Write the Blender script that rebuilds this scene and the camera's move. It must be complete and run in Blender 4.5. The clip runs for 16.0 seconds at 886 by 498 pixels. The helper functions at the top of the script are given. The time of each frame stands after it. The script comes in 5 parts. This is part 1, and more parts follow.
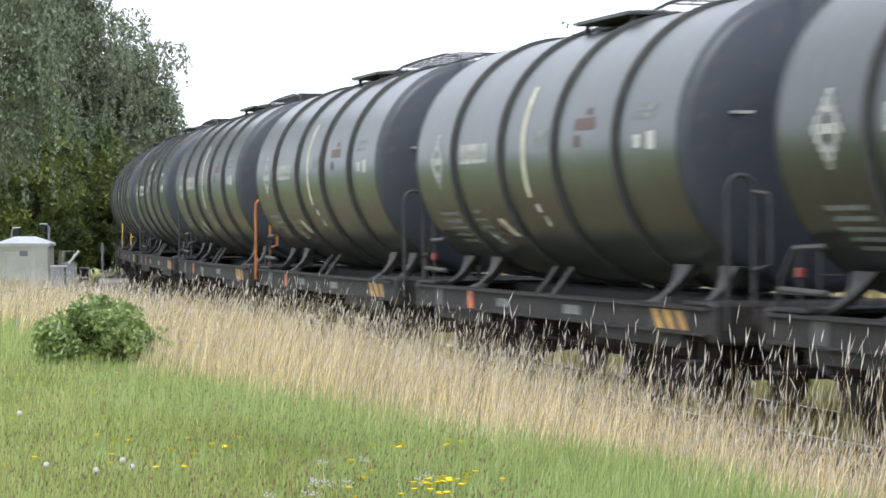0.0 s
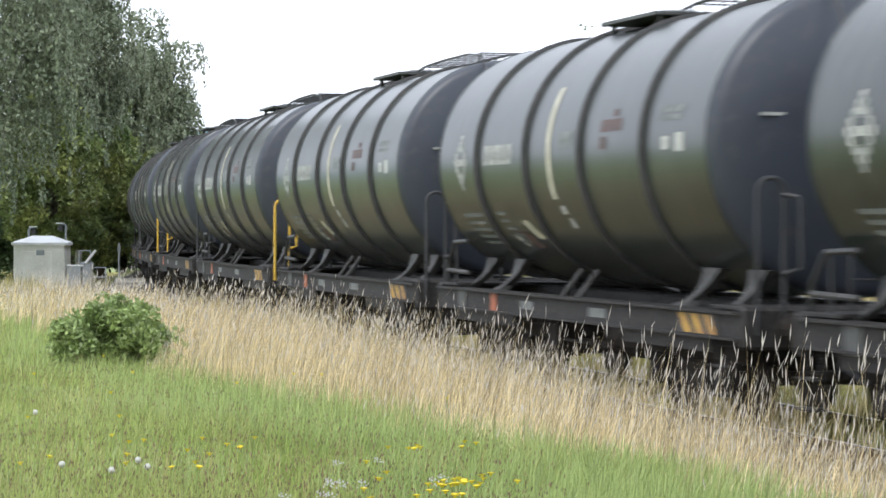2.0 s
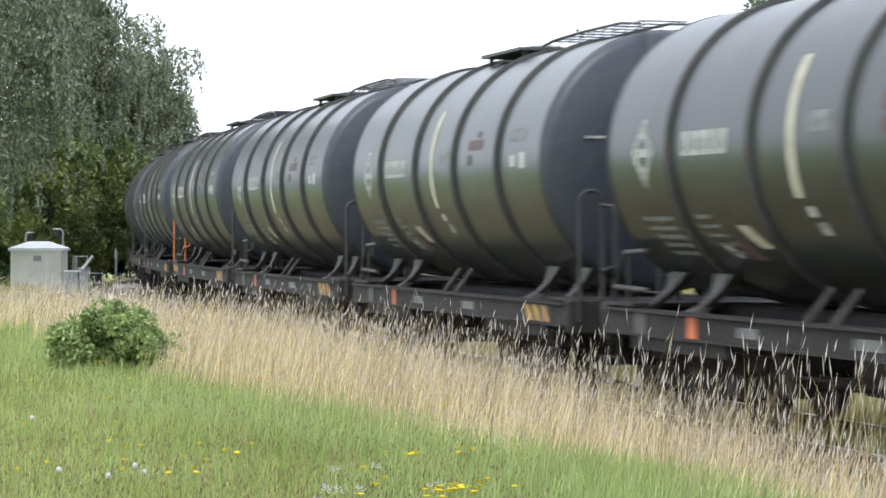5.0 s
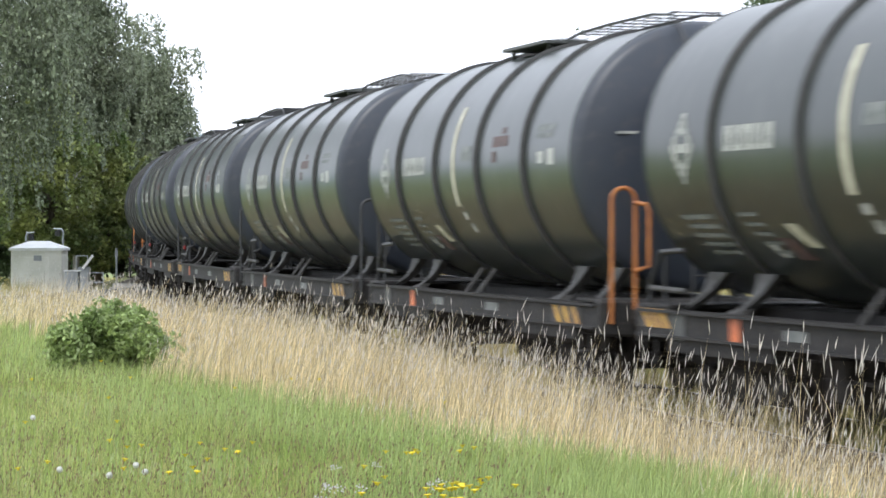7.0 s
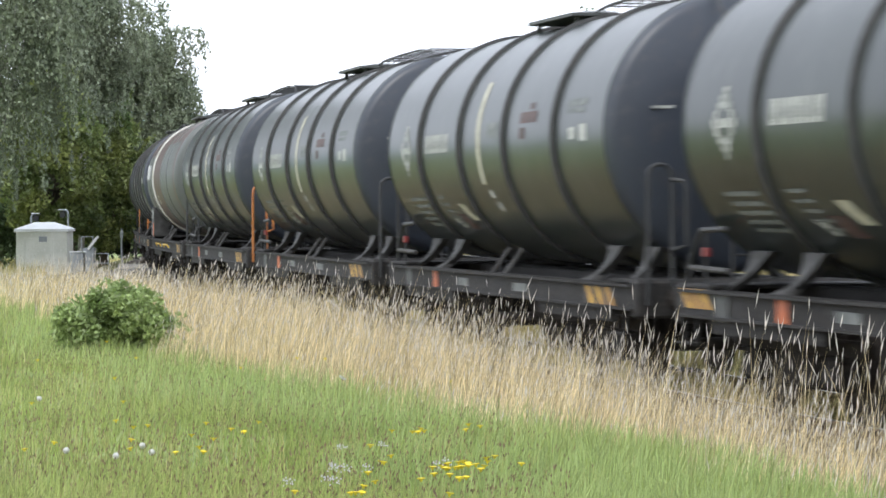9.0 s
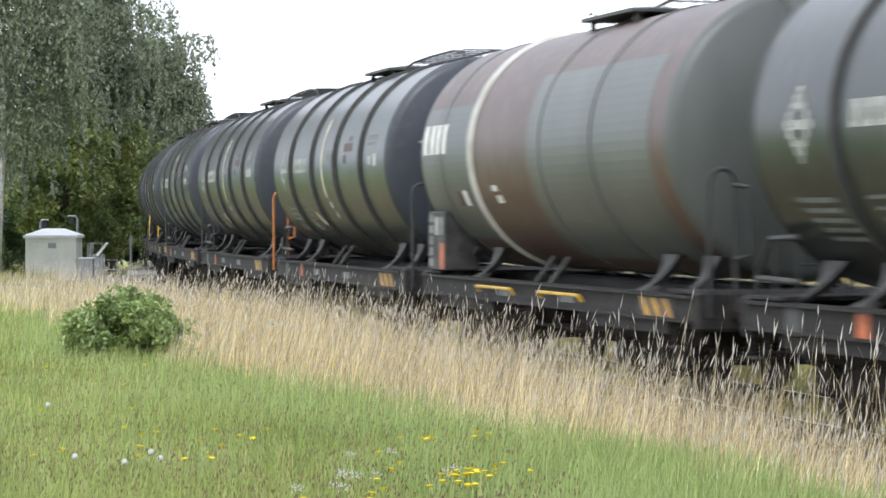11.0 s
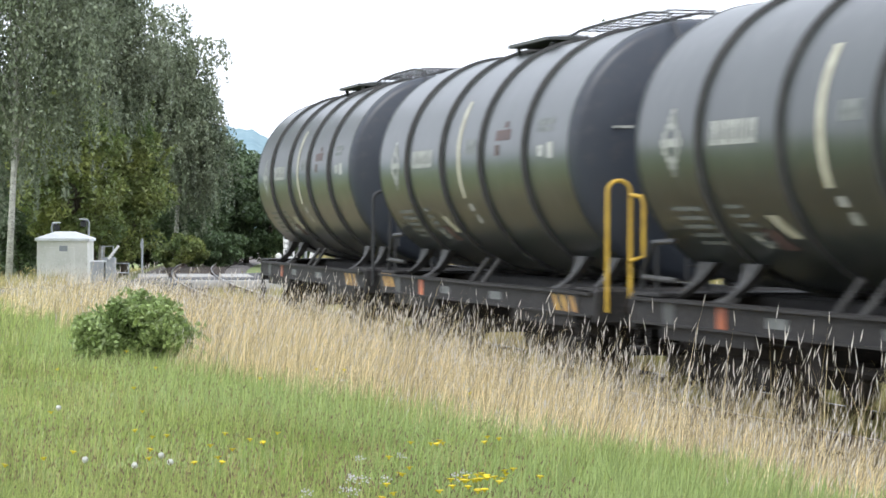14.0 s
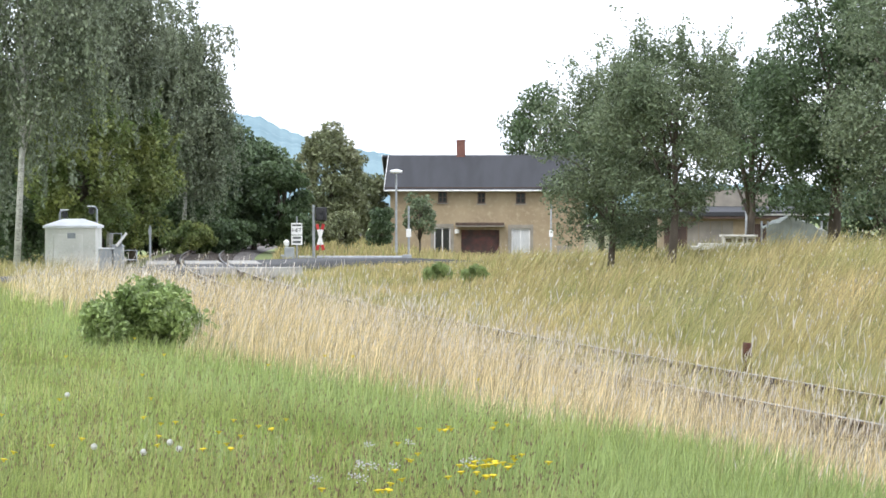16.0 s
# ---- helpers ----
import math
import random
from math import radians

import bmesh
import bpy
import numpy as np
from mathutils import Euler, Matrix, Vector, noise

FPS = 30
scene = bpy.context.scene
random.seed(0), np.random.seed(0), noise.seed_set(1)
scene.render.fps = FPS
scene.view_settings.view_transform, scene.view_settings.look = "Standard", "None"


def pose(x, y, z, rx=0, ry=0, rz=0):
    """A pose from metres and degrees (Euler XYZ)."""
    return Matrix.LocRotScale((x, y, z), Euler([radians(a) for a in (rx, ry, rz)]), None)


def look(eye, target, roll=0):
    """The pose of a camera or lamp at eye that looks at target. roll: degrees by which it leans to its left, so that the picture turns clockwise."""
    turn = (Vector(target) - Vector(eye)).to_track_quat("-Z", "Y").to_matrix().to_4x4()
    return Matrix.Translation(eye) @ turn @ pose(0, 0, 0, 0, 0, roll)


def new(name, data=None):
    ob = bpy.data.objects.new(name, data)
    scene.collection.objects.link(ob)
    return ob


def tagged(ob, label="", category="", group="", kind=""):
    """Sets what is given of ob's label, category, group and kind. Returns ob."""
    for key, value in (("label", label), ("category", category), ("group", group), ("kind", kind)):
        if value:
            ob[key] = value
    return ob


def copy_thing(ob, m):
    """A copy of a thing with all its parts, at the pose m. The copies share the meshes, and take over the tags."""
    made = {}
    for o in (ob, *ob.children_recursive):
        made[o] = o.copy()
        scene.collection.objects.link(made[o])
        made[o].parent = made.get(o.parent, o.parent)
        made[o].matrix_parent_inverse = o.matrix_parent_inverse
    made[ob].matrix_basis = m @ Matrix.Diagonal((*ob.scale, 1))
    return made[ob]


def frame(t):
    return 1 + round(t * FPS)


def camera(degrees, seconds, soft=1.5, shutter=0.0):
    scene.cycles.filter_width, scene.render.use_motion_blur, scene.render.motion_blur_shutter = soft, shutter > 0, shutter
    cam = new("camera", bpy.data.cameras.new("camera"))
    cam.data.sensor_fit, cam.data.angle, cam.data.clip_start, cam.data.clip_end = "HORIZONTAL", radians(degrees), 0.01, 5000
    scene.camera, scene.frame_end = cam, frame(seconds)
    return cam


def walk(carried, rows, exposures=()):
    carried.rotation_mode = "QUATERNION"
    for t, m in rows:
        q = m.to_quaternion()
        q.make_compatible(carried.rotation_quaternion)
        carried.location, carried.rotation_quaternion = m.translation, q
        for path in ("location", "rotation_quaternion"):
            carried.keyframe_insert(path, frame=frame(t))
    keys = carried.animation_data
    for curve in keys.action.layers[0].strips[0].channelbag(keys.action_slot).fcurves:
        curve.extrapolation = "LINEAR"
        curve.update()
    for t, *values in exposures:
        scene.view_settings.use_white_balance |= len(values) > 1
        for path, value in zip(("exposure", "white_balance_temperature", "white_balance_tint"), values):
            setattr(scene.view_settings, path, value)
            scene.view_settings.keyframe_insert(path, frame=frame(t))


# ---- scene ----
# The world: rail tops at z = 0, x to the right, y ahead of the camera, which stands in the meadow.
EYE = 1.971
cam = camera(19.77, 16.0, soft=1.6, shutter=0.35)
# seconds, yaw, pitch, roll of the hand-held camera
PATH = [
    (0, -1.055, -0.584, -0.126),
    (0.5, -0.983, -0.634, -0.002),
    (1, -0.839, -0.585, -0.058),
    (1.5, -0.734, -0.550, 0.077),
    (2, -0.686, -0.550, 0.190),
    (2.5, -0.664, -0.542, 0.125),
    (3, -0.757, -0.520, -0.008),
    (3.5, -0.764, -0.580, -0.036),
    (4, -0.747, -0.454, 0.212),
    (6.5, -0.767, -0.418, 0.090),
    (7, -0.746, -0.449, 0.059),
    (7.5, -0.673, -0.601, -0.167),
    (8, -0.685, -0.747, -0.107),
    (8.5, -0.686, -0.850, -0.144),
    (9, -0.630, -0.923, -0.246),
    (11.5, -0.322, -0.742, -0.113),
    (12, -0.178, -0.733, -0.040),
    (12.5, -0.040, -0.698, 0.090),
    (13, -0.064, -0.665, 0.201),
    (13.5, -0.046, -0.625, 0.080),
    (14, -0.178, -0.651, 0.158),
    (14.5, -0.171, -0.790, 0.119),
    (15, -0.067, -0.840, 0.154),
    (15.5, -0.062, -0.957, 0.181),
    (16, 0.000, -0.962, 0.000),
]
walk(cam, [(t, pose(0, 0, EYE, 90 + p, 0, a) @ pose(0, 0, 0, 0, 0, r)) for t, a, p, r in PATH])

# ---- light: bright overcast day ----
world = bpy.data.worlds.new("world")
scene.world = world
world.use_nodes = True
wt = world.node_tree
sky = wt.nodes.new("ShaderNodeTexSky")
sky.sky_type, sky.sun_disc = "NISHITA", False
sky.sun_elevation, sky.sun_rotation = radians(52), radians(215)
sky.dust_density, sky.air_density = 3.0, 1.0
veil = wt.nodes.new("ShaderNodeMix")
veil.data_type, veil.inputs["Factor"].default_value = "RGBA", 0.93
wt.links.new(sky.outputs["Color"], veil.inputs["A"])
veil.inputs["B"].default_value = (8.4, 9.0, 10.25, 1)
bgn = wt.nodes["Background"]
bgn.inputs["Strength"].default_value = 0.125
wt.links.new(veil.outputs["Result"], bgn.inputs["Color"])
sun = new("sun", bpy.data.lights.new("sun", "SUN"))
sun.data.energy, sun.data.angle, sun.data.color = 1.1, radians(25), (1.0, 0.98, 0.95)
sun.matrix_world = look((-30, -45, 70), (0, 0, 0))
scene.view_settings.exposure = 0.77


# ---- materials ----
def material(name, colour, second=None, scale=3.0, rough=0.7, metal=0.0, bump=0.0, bump_scale=40.0, vary=0.0, third=None, spec=0.5, stretch=(1, 1, 1), rand="object", thin=0.0):
    """Two noise scales over a base colour, fine relief, and variation from piece to piece."""
    m = bpy.data.materials.new(name)
    m.use_nodes = True
    nt = m.node_tree
    b = nt.nodes["Principled BSDF"]
    b.inputs["Roughness"].default_value, b.inputs["Metallic"].default_value = rough, metal
    b.inputs["Specular IOR Level"].default_value = spec
    co = nt.nodes.new("ShaderNodeTexCoord")
    mp = nt.nodes.new("ShaderNodeMapping")
    mp.inputs["Scale"].default_value = stretch
    nt.links.new(co.outputs["Object"], mp.inputs["Vector"])
    n1 = nt.nodes.new("ShaderNodeTexNoise")
    n1.inputs["Scale"].default_value, n1.inputs["Detail"].default_value = scale, 6
    nt.links.new(mp.outputs["Vector"], n1.inputs["Vector"])
    ramp = nt.nodes.new("ShaderNodeValToRGB")
    c2 = second or tuple(c * 0.7 for c in colour)
    ramp.color_ramp.elements[0].position, ramp.color_ramp.elements[1].position = 0.36, 0.64
    ramp.color_ramp.elements[0].color, ramp.color_ramp.elements[1].color = (*c2, 1), (*colour, 1)
    nt.links.new(n1.outputs["Fac"], ramp.inputs["Fac"])
    out = ramp.outputs["Color"]
    if third:
        n2 = nt.nodes.new("ShaderNodeTexNoise")
        n2.inputs["Scale"].default_value, n2.inputs["Detail"].default_value = scale * 7.3, 4
        nt.links.new(mp.outputs["Vector"], n2.inputs["Vector"])
        r2 = nt.nodes.new("ShaderNodeValToRGB")
        r2.color_ramp.elements[0].position, r2.color_ramp.elements[1].position = 0.52, 0.72
        r2.color_ramp.elements[0].color, r2.color_ramp.elements[1].color = (0, 0, 0, 1), (1, 1, 1, 1)
        nt.links.new(n2.outputs["Fac"], r2.inputs["Fac"])
        mx = nt.nodes.new("ShaderNodeMix")
        mx.data_type = "RGBA"
        nt.links.new(r2.outputs["Color"], mx.inputs["Factor"])
        nt.links.new(out, mx.inputs["A"])
        mx.inputs["B"].default_value = (*third, 1)
        out = mx.outputs["Result"]
    if vary:
        if rand == "object":
            src = nt.nodes.new("ShaderNodeObjectInfo").outputs["Random"]
        else:
            src = nt.nodes.new("ShaderNodeNewGeometry").outputs["Random Per Island"]
        mr = nt.nodes.new("ShaderNodeMapRange")
        mr.inputs["To Min"].default_value, mr.inputs["To Max"].default_value = 1 - vary, 1 + vary
        nt.links.new(src, mr.inputs["Value"])
        hs = nt.nodes.new("ShaderNodeHueSaturation")
        nt.links.new(mr.outputs["Result"], hs.inputs["Value"])
        nt.links.new(out, hs.inputs["Color"])
        out = hs.outputs["Color"]
    nt.links.new(out, b.inputs["Base Color"])
    if bump:
        n3 = nt.nodes.new("ShaderNodeTexNoise")
        n3.inputs["Scale"].default_value, n3.inputs["Detail"].default_value = bump_scale, 5
        nt.links.new(mp.outputs["Vector"], n3.inputs["Vector"])
        bp = nt.nodes.new("ShaderNodeBump")
        bp.inputs["Strength"].default_value, bp.inputs["Distance"].default_value = bump, 0.02
        nt.links.new(n3.outputs["Fac"], bp.inputs["Height"])
        nt.links.new(bp.outputs["Normal"], b.inputs["Normal"])
    if thin:
        # light through leaves and blades
        tr = nt.nodes.new("ShaderNodeBsdfTranslucent")
        nt.links.new(out, tr.inputs["Color"])
        ms = nt.nodes.new("ShaderNodeMixShader")
        ms.inputs["Fac"].default_value = thin
        nt.links.new(b.outputs["BSDF"], ms.inputs[1])
        nt.links.new(tr.outputs["BSDF"], ms.inputs[2])
        nt.links.new(ms.outputs["Shader"], nt.nodes["Material Output"].inputs["Surface"])
    return m


TANK = material("tank_paint", (0.022, 0.029, 0.026), (0.014, 0.019, 0.017), 0.8, 0.29, bump=0.03, bump_scale=4, third=(0.036, 0.041, 0.037), stretch=(1, 1, 0.35), spec=0.52, vary=0.15)
# tank ends: bluer and a little lighter than the barrel
TANK_END = material("slate_tank_end", (0.034, 0.041, 0.054), (0.026, 0.031, 0.042), 0.9, 0.40, bump=0.04, third=(0.042, 0.044, 0.052))
GRAFFITI = material("purple_spray_paint", (0.085, 0.035, 0.085), (0.06, 0.025, 0.065), 6, 0.6)
RIB = material("rib_grime", (0.020, 0.021, 0.021), (0.034, 0.033, 0.031), 4, 0.75, bump=0.2)
TANK_BROWN = material("brown_tank_paint", (0.080, 0.046, 0.036), (0.055, 0.032, 0.026), 0.9, 0.42, bump=0.04, third=(0.12, 0.08, 0.06), stretch=(1, 1, 0.35))
TANK_SAGE = material("sage_tank_paint", (0.095, 0.103, 0.095), (0.065, 0.072, 0.066), 0.9, 0.42, bump=0.04, stretch=(1, 1, 0.35))
PALE_RING = material("pale_ring_paint", (0.48, 0.47, 0.43), (0.36, 0.35, 0.31), 5, 0.6)
FRAME = material("grimy_frame", (0.026, 0.025, 0.024), (0.016, 0.015, 0.014), 2.5, 0.7, bump=0.25, third=(0.045, 0.04, 0.036), spec=0.3)
SADDLE = material("dusty_saddle_steel", (0.075, 0.074, 0.072), (0.035, 0.034, 0.032), 3.5, 0.65, bump=0.2, spec=0.25)
BOGIE = material("brake_dust_steel", (0.026, 0.023, 0.020), (0.016, 0.014, 0.013), 5, 0.8, bump=0.3, third=(0.04, 0.03, 0.022), spec=0.15)
WHEEL = material("wheel_steel", (0.06, 0.05, 0.045), (0.035, 0.03, 0.027), 6, 0.55, metal=0.6)
GRATE = material("walkway_grating", (0.095, 0.10, 0.095), (0.06, 0.062, 0.06), 9, 0.6, metal=0.3)
DARK_RAIL = material("dark_handrail_paint", (0.03, 0.031, 0.032), (0.02, 0.02, 0.02), 6, 0.55)
ORANGE = material("orange_handrail_paint", (0.42, 0.155, 0.035), (0.30, 0.10, 0.03), 6, 0.5)
YELLOW = material("yellow_handrail_paint", (0.62, 0.40, 0.045), (0.45, 0.28, 0.04), 6, 0.5)
HAZ_YEL = material("hazard_yellow", (0.58, 0.34, 0.05), (0.35, 0.18, 0.05), 7, 0.6)
HAZ_BLK = material("hazard_black", (0.02, 0.02, 0.02), (0.04, 0.035, 0.03), 7, 0.6)
PLATE_ORANGE = material("orange_plate", (0.50, 0.135, 0.045), (0.33, 0.09, 0.04), 9, 0.55, vary=0.3)
MARK_WHITE = material("weathered_white_marking", (0.46, 0.46, 0.42), (0.24, 0.25, 0.23), 7, 0.6, third=(0.14, 0.15, 0.14))
MARK_CREAM = material("weathered_cream_stripe", (0.52, 0.50, 0.38), (0.36, 0.34, 0.25), 6, 0.6)
MARK_GREY = material("faded_grey_marking", (0.18, 0.19, 0.18), (0.09, 0.10, 0.095), 9, 0.6)
MARK_RED = material("faded_red_marking", (0.095, 0.048, 0.042), (0.06, 0.042, 0.04), 9, 0.6)
LETTER_WHITE = material("white_lettering", (0.72, 0.72, 0.69), (0.55, 0.55, 0.52), 8, 0.6)
LAMP_RED = material("red_reflector", (0.24, 0.03, 0.028), (0.18, 0.02, 0.02), 8, 0.3)
RAIL = material("rail_steel", (0.11, 0.075, 0.055), (0.065, 0.045, 0.035), 9, 0.6, metal=0.3, bump=0.2)
RAIL_TOP = material("polished_rail_head", (0.45, 0.45, 0.46), (0.35, 0.35, 0.36), 20, 0.3, metal=0.9)
SLEEPER = material("oiled_sleeper", (0.085, 0.068, 0.054), (0.05, 0.04, 0.033), 6, 0.85, bump=0.4, vary=0.25, stretch=(1, 0.2, 1))
BALLAST = material("ballast_stone", (0.16, 0.14, 0.125), (0.09, 0.078, 0.07), 16, 0.9, bump=0.8, bump_scale=24, third=(0.24, 0.22, 0.2))
CONCRETE = material("pale_concrete", (0.40, 0.39, 0.36), (0.30, 0.29, 0.27), 3, 0.85, bump=0.15, vary=0.1)
ASPHALT = material("grey_asphalt", (0.10, 0.10, 0.10), (0.07, 0.07, 0.07), 3, 0.85, bump=0.3, bump_scale=90)
GREEN_BLADE = material("meadow_blade", (0.32, 0.375, 0.12), (0.235, 0.30, 0.08), 0.5, 0.6, vary=0.5, rand="island", thin=0.35, third=(0.38, 0.38, 0.16))
LUSH_BLADE = material("lush_blade", (0.36, 0.43, 0.17), (0.29, 0.375, 0.13), 0.5, 0.6, vary=0.35, rand="island", thin=0.35)
STRAW = material("dry_straw", (0.66, 0.55, 0.33), (0.49, 0.375, 0.195), 1.3, 0.65, vary=0.75, rand="island", thin=0.25, third=(0.70, 0.62, 0.45))
STRAW_HEAD = material("pale_seed_head", (0.70, 0.66, 0.60), (0.50, 0.46, 0.41), 1.2, 0.75, vary=0.3, rand="island", thin=0.2)
BANK_BLADE = material("bank_grass", (0.50, 0.39, 0.18), (0.24, 0.26, 0.085), 0.33, 0.65, vary=0.4, rand="island", thin=0.3, third=(0.52, 0.44, 0.23))
SEED_DARK = material("brown_seed_head", (0.24, 0.17, 0.10), (0.15, 0.10, 0.065), 2, 0.8, vary=0.3, rand="island")
PETAL = material("yellow_petal", (0.75, 0.62, 0.03), (0.65, 0.5, 0.02), 9, 0.6)
CLOCK = material("white_seed_clock", (0.75, 0.74, 0.70), (0.6, 0.6, 0.57), 30, 0.9, thin=0.3)
LILAC = material("pale_lilac_petal", (0.60, 0.57, 0.60), (0.48, 0.45, 0.5), 9, 0.7)
BUSH_LEAF = material("bramble_leaf", (0.31, 0.385, 0.14), (0.20, 0.275, 0.09), 2.0, 0.5, vary=0.4, rand="island", thin=0.3, third=(0.24, 0.32, 0.13))
BIRCH_LEAF = material("birch_leaf", (0.22, 0.25, 0.165), (0.145, 0.18, 0.11), 0.6, 0.5, vary=0.45, rand="island", thin=0.3)
DARK_LEAF = material("dark_leaf", (0.115, 0.165, 0.075), (0.075, 0.118, 0.054), 0.5, 0.5, vary=0.45, rand="island", thin=0.25)
WARM_LEAF = material("yellow_green_leaf", (0.28, 0.31, 0.095), (0.11, 0.165, 0.055), 0.7, 0.5, vary=0.4, rand="island", thin=0.3)
LIME_LEAF = material("olive_leaf", (0.24, 0.25, 0.135), (0.155, 0.18, 0.09), 0.4, 0.5, vary=0.4, rand="island", thin=0.3)
APPLE_LEAF = material("apple_leaf", (0.19, 0.235, 0.135), (0.125, 0.17, 0.09), 0.8, 0.5, vary=0.4, rand="island", thin=0.3, third=(0.16, 0.19, 0.10))
BARK = material("grey_bark", (0.14, 0.115, 0.09), (0.08, 0.065, 0.05), 4, 0.9, bump=0.6, bump_scale=14, stretch=(1, 1, 0.3))
BIRCH_BARK = material("white_birch_bark", (0.58, 0.57, 0.53), (0.40, 0.39, 0.36), 2, 0.8, bump=0.2, third=(0.06, 0.055, 0.05), stretch=(1, 1, 3.5))
# distance haze is mixed into the hill's colour as pale blue-green
HILL = material("wooded_hill_with_painted_haze", (0.23, 0.32, 0.35), (0.185, 0.27, 0.305), 0.012, 1.0, third=(0.26, 0.345, 0.365), spec=0.0)
FIELD_FAR = material("far_pale_field", (0.22, 0.36, 0.33), (0.18, 0.31, 0.29), 0.01, 1.0, spec=0.0)
PLASTER = material("ochre_plaster", (0.36, 0.285, 0.18), (0.28, 0.215, 0.135), 0.5, 0.9, bump=0.15, bump_scale=8, third=(0.40, 0.33, 0.22))
PATCH = material("grey_plaster_patch", (0.30, 0.27, 0.22), (0.22, 0.2, 0.17), 2, 0.9)
ROOF = material("bitumen_roof", (0.035, 0.036, 0.042), (0.025, 0.026, 0.03), 1.5, 0.75, bump=0.2, stretch=(1, 0.2, 1))
WHITE_TRIM = material("white_trim", (0.78, 0.78, 0.76), (0.62, 0.62, 0.6), 3, 0.6)
BRICK = material("chimney_brick", (0.21, 0.095, 0.07), (0.14, 0.065, 0.05), 6, 0.9, bump=0.4)
DARK_WOOD = material("dark_stained_wood", (0.09, 0.055, 0.04), (0.055, 0.035, 0.027), 4, 0.75, bump=0.2, stretch=(1, 1, 0.2))
RED_DOOR = material("red_brown_door", (0.13, 0.042, 0.032), (0.05, 0.028, 0.025), 2, 0.6, third=(0.08, 0.05, 0.04))
PANE = material("dark_window_pane", (0.02, 0.023, 0.026), (0.03, 0.034, 0.036), 2, 0.08, spec=0.8)
CURTAIN = material("white_curtain", (0.55, 0.56, 0.55), (0.42, 0.43, 0.42), 8, 0.8, stretch=(6, 6, 0.3))
GALV = material("galvanised_steel", (0.42, 0.44, 0.46), (0.32, 0.335, 0.35), 5, 0.45, metal=0.5)
GREY_BOX = material("grey_enclosure", (0.36, 0.38, 0.39), (0.28, 0.3, 0.31), 3, 0.6)
HUT_WALL = material("pale_render_hut", (0.80, 0.79, 0.72), (0.68, 0.68, 0.60), 1.6, 0.8, bump=0.1, third=(0.82, 0.81, 0.76))
HUT_ROOF = material("white_hut_roof", (0.85, 0.86, 0.86), (0.75, 0.76, 0.76), 2, 0.6)
BLACK_METAL = material("black_enamel", (0.02, 0.02, 0.022), (0.03, 0.03, 0.03), 5, 0.5)
RUST = material("rusty_iron", (0.11, 0.045, 0.028), (0.07, 0.03, 0.02), 8, 0.9, bump=0.4)
SIGN_WHITE = material("sign_white", (0.80, 0.80, 0.78), (0.72, 0.72, 0.7), 3, 0.5)
SIGN_RED = material("sign_red", (0.55, 0.03, 0.03), (0.45, 0.03, 0.03), 4, 0.45)
TARP = material("grey_green_tarpaulin", (0.30, 0.33, 0.28), (0.2, 0.22, 0.19), 2, 0.6, bump=0.3, bump_scale=4)
WHITE_BOARD = material("white_weathered_board", (0.72, 0.70, 0.64), (0.58, 0.56, 0.5), 3, 0.7)


# ---- builders ----
def link(name, bm, mat, parent=None, label="", smooth=False):
    me = bpy.data.meshes.new(name)
    if smooth:
        for fc in bm.faces:
            fc.smooth = True
    bm.to_mesh(me)
    bm.free()
    for mm in (mat if isinstance(mat, (list, tuple)) else [mat]):
        me.materials.append(mm)
    ob = new(name, me)
    if parent:
        ob.parent = parent
    if label:
        ob["label"] = label
    return ob


def part(name, bm, mat, parent, label="", smooth=False):
    return link(name, bm, mat, parent, label, smooth)


def thing(name, m, label, category, group="", kind=""):
    ob = new(name)
    ob.matrix_world = m
    ob.empty_display_size = 0.2
    return tagged(ob, label, category, group, kind)


def box(bm, x0, x1, y0, y1, z0, z1, bevel=0.0):
    """A block between two corners, its edges rounded if bevel is given."""
    r = bmesh.ops.create_cube(bm, size=1)
    vs = r["verts"]
    for v in vs:
        v.co = Vector(((x0 + x1) / 2 + v.co.x * (x1 - x0), (y0 + y1) / 2 + v.co.y * (y1 - y0), (z0 + z1) / 2 + v.co.z * (z1 - z0)))
    if bevel:
        es = list({e for v in vs for e in v.link_edges})
        bmesh.ops.bevel(bm, geom=es, offset=bevel, segments=1, affect="EDGES")
    return bm


def blk(*a, **k):
    return box(bmesh.new(), *a, **k)


def tube(bm, pts, r, n=8, r1=None):
    """A round bar through points, tapering from r to r1."""
    pts = [Vector(p) for p in pts]
    r1 = r if r1 is None else r1
    rings = []
    for i, p in enumerate(pts):
        d = (pts[min(i + 1, len(pts) - 1)] - pts[max(i - 1, 0)]).normalized()
        a = d.orthogonal().normalized() if i == 0 else (rings_a - d * rings_a.dot(d)).normalized()
        rings_a = a
        b = d.cross(a)
        rr = r + (r1 - r) * i / max(1, len(pts) - 1)
        rings.append([bm.verts.new(p + rr * (math.cos(6.28318 * k / n) * a + math.sin(6.28318 * k / n) * b)) for k in range(n)])
    for i in range(len(rings) - 1):
        for k in range(n):
            bm.faces.new((rings[i][k], rings[i][(k + 1) % n], rings[i + 1][(k + 1) % n], rings[i + 1][k]))
    bm.faces.new(rings[0][::-1])
    bm.faces.new(rings[-1])
    return bm


def rod(pts, r, n=8, r1=None):
    return tube(bmesh.new(), pts, r, n, r1)


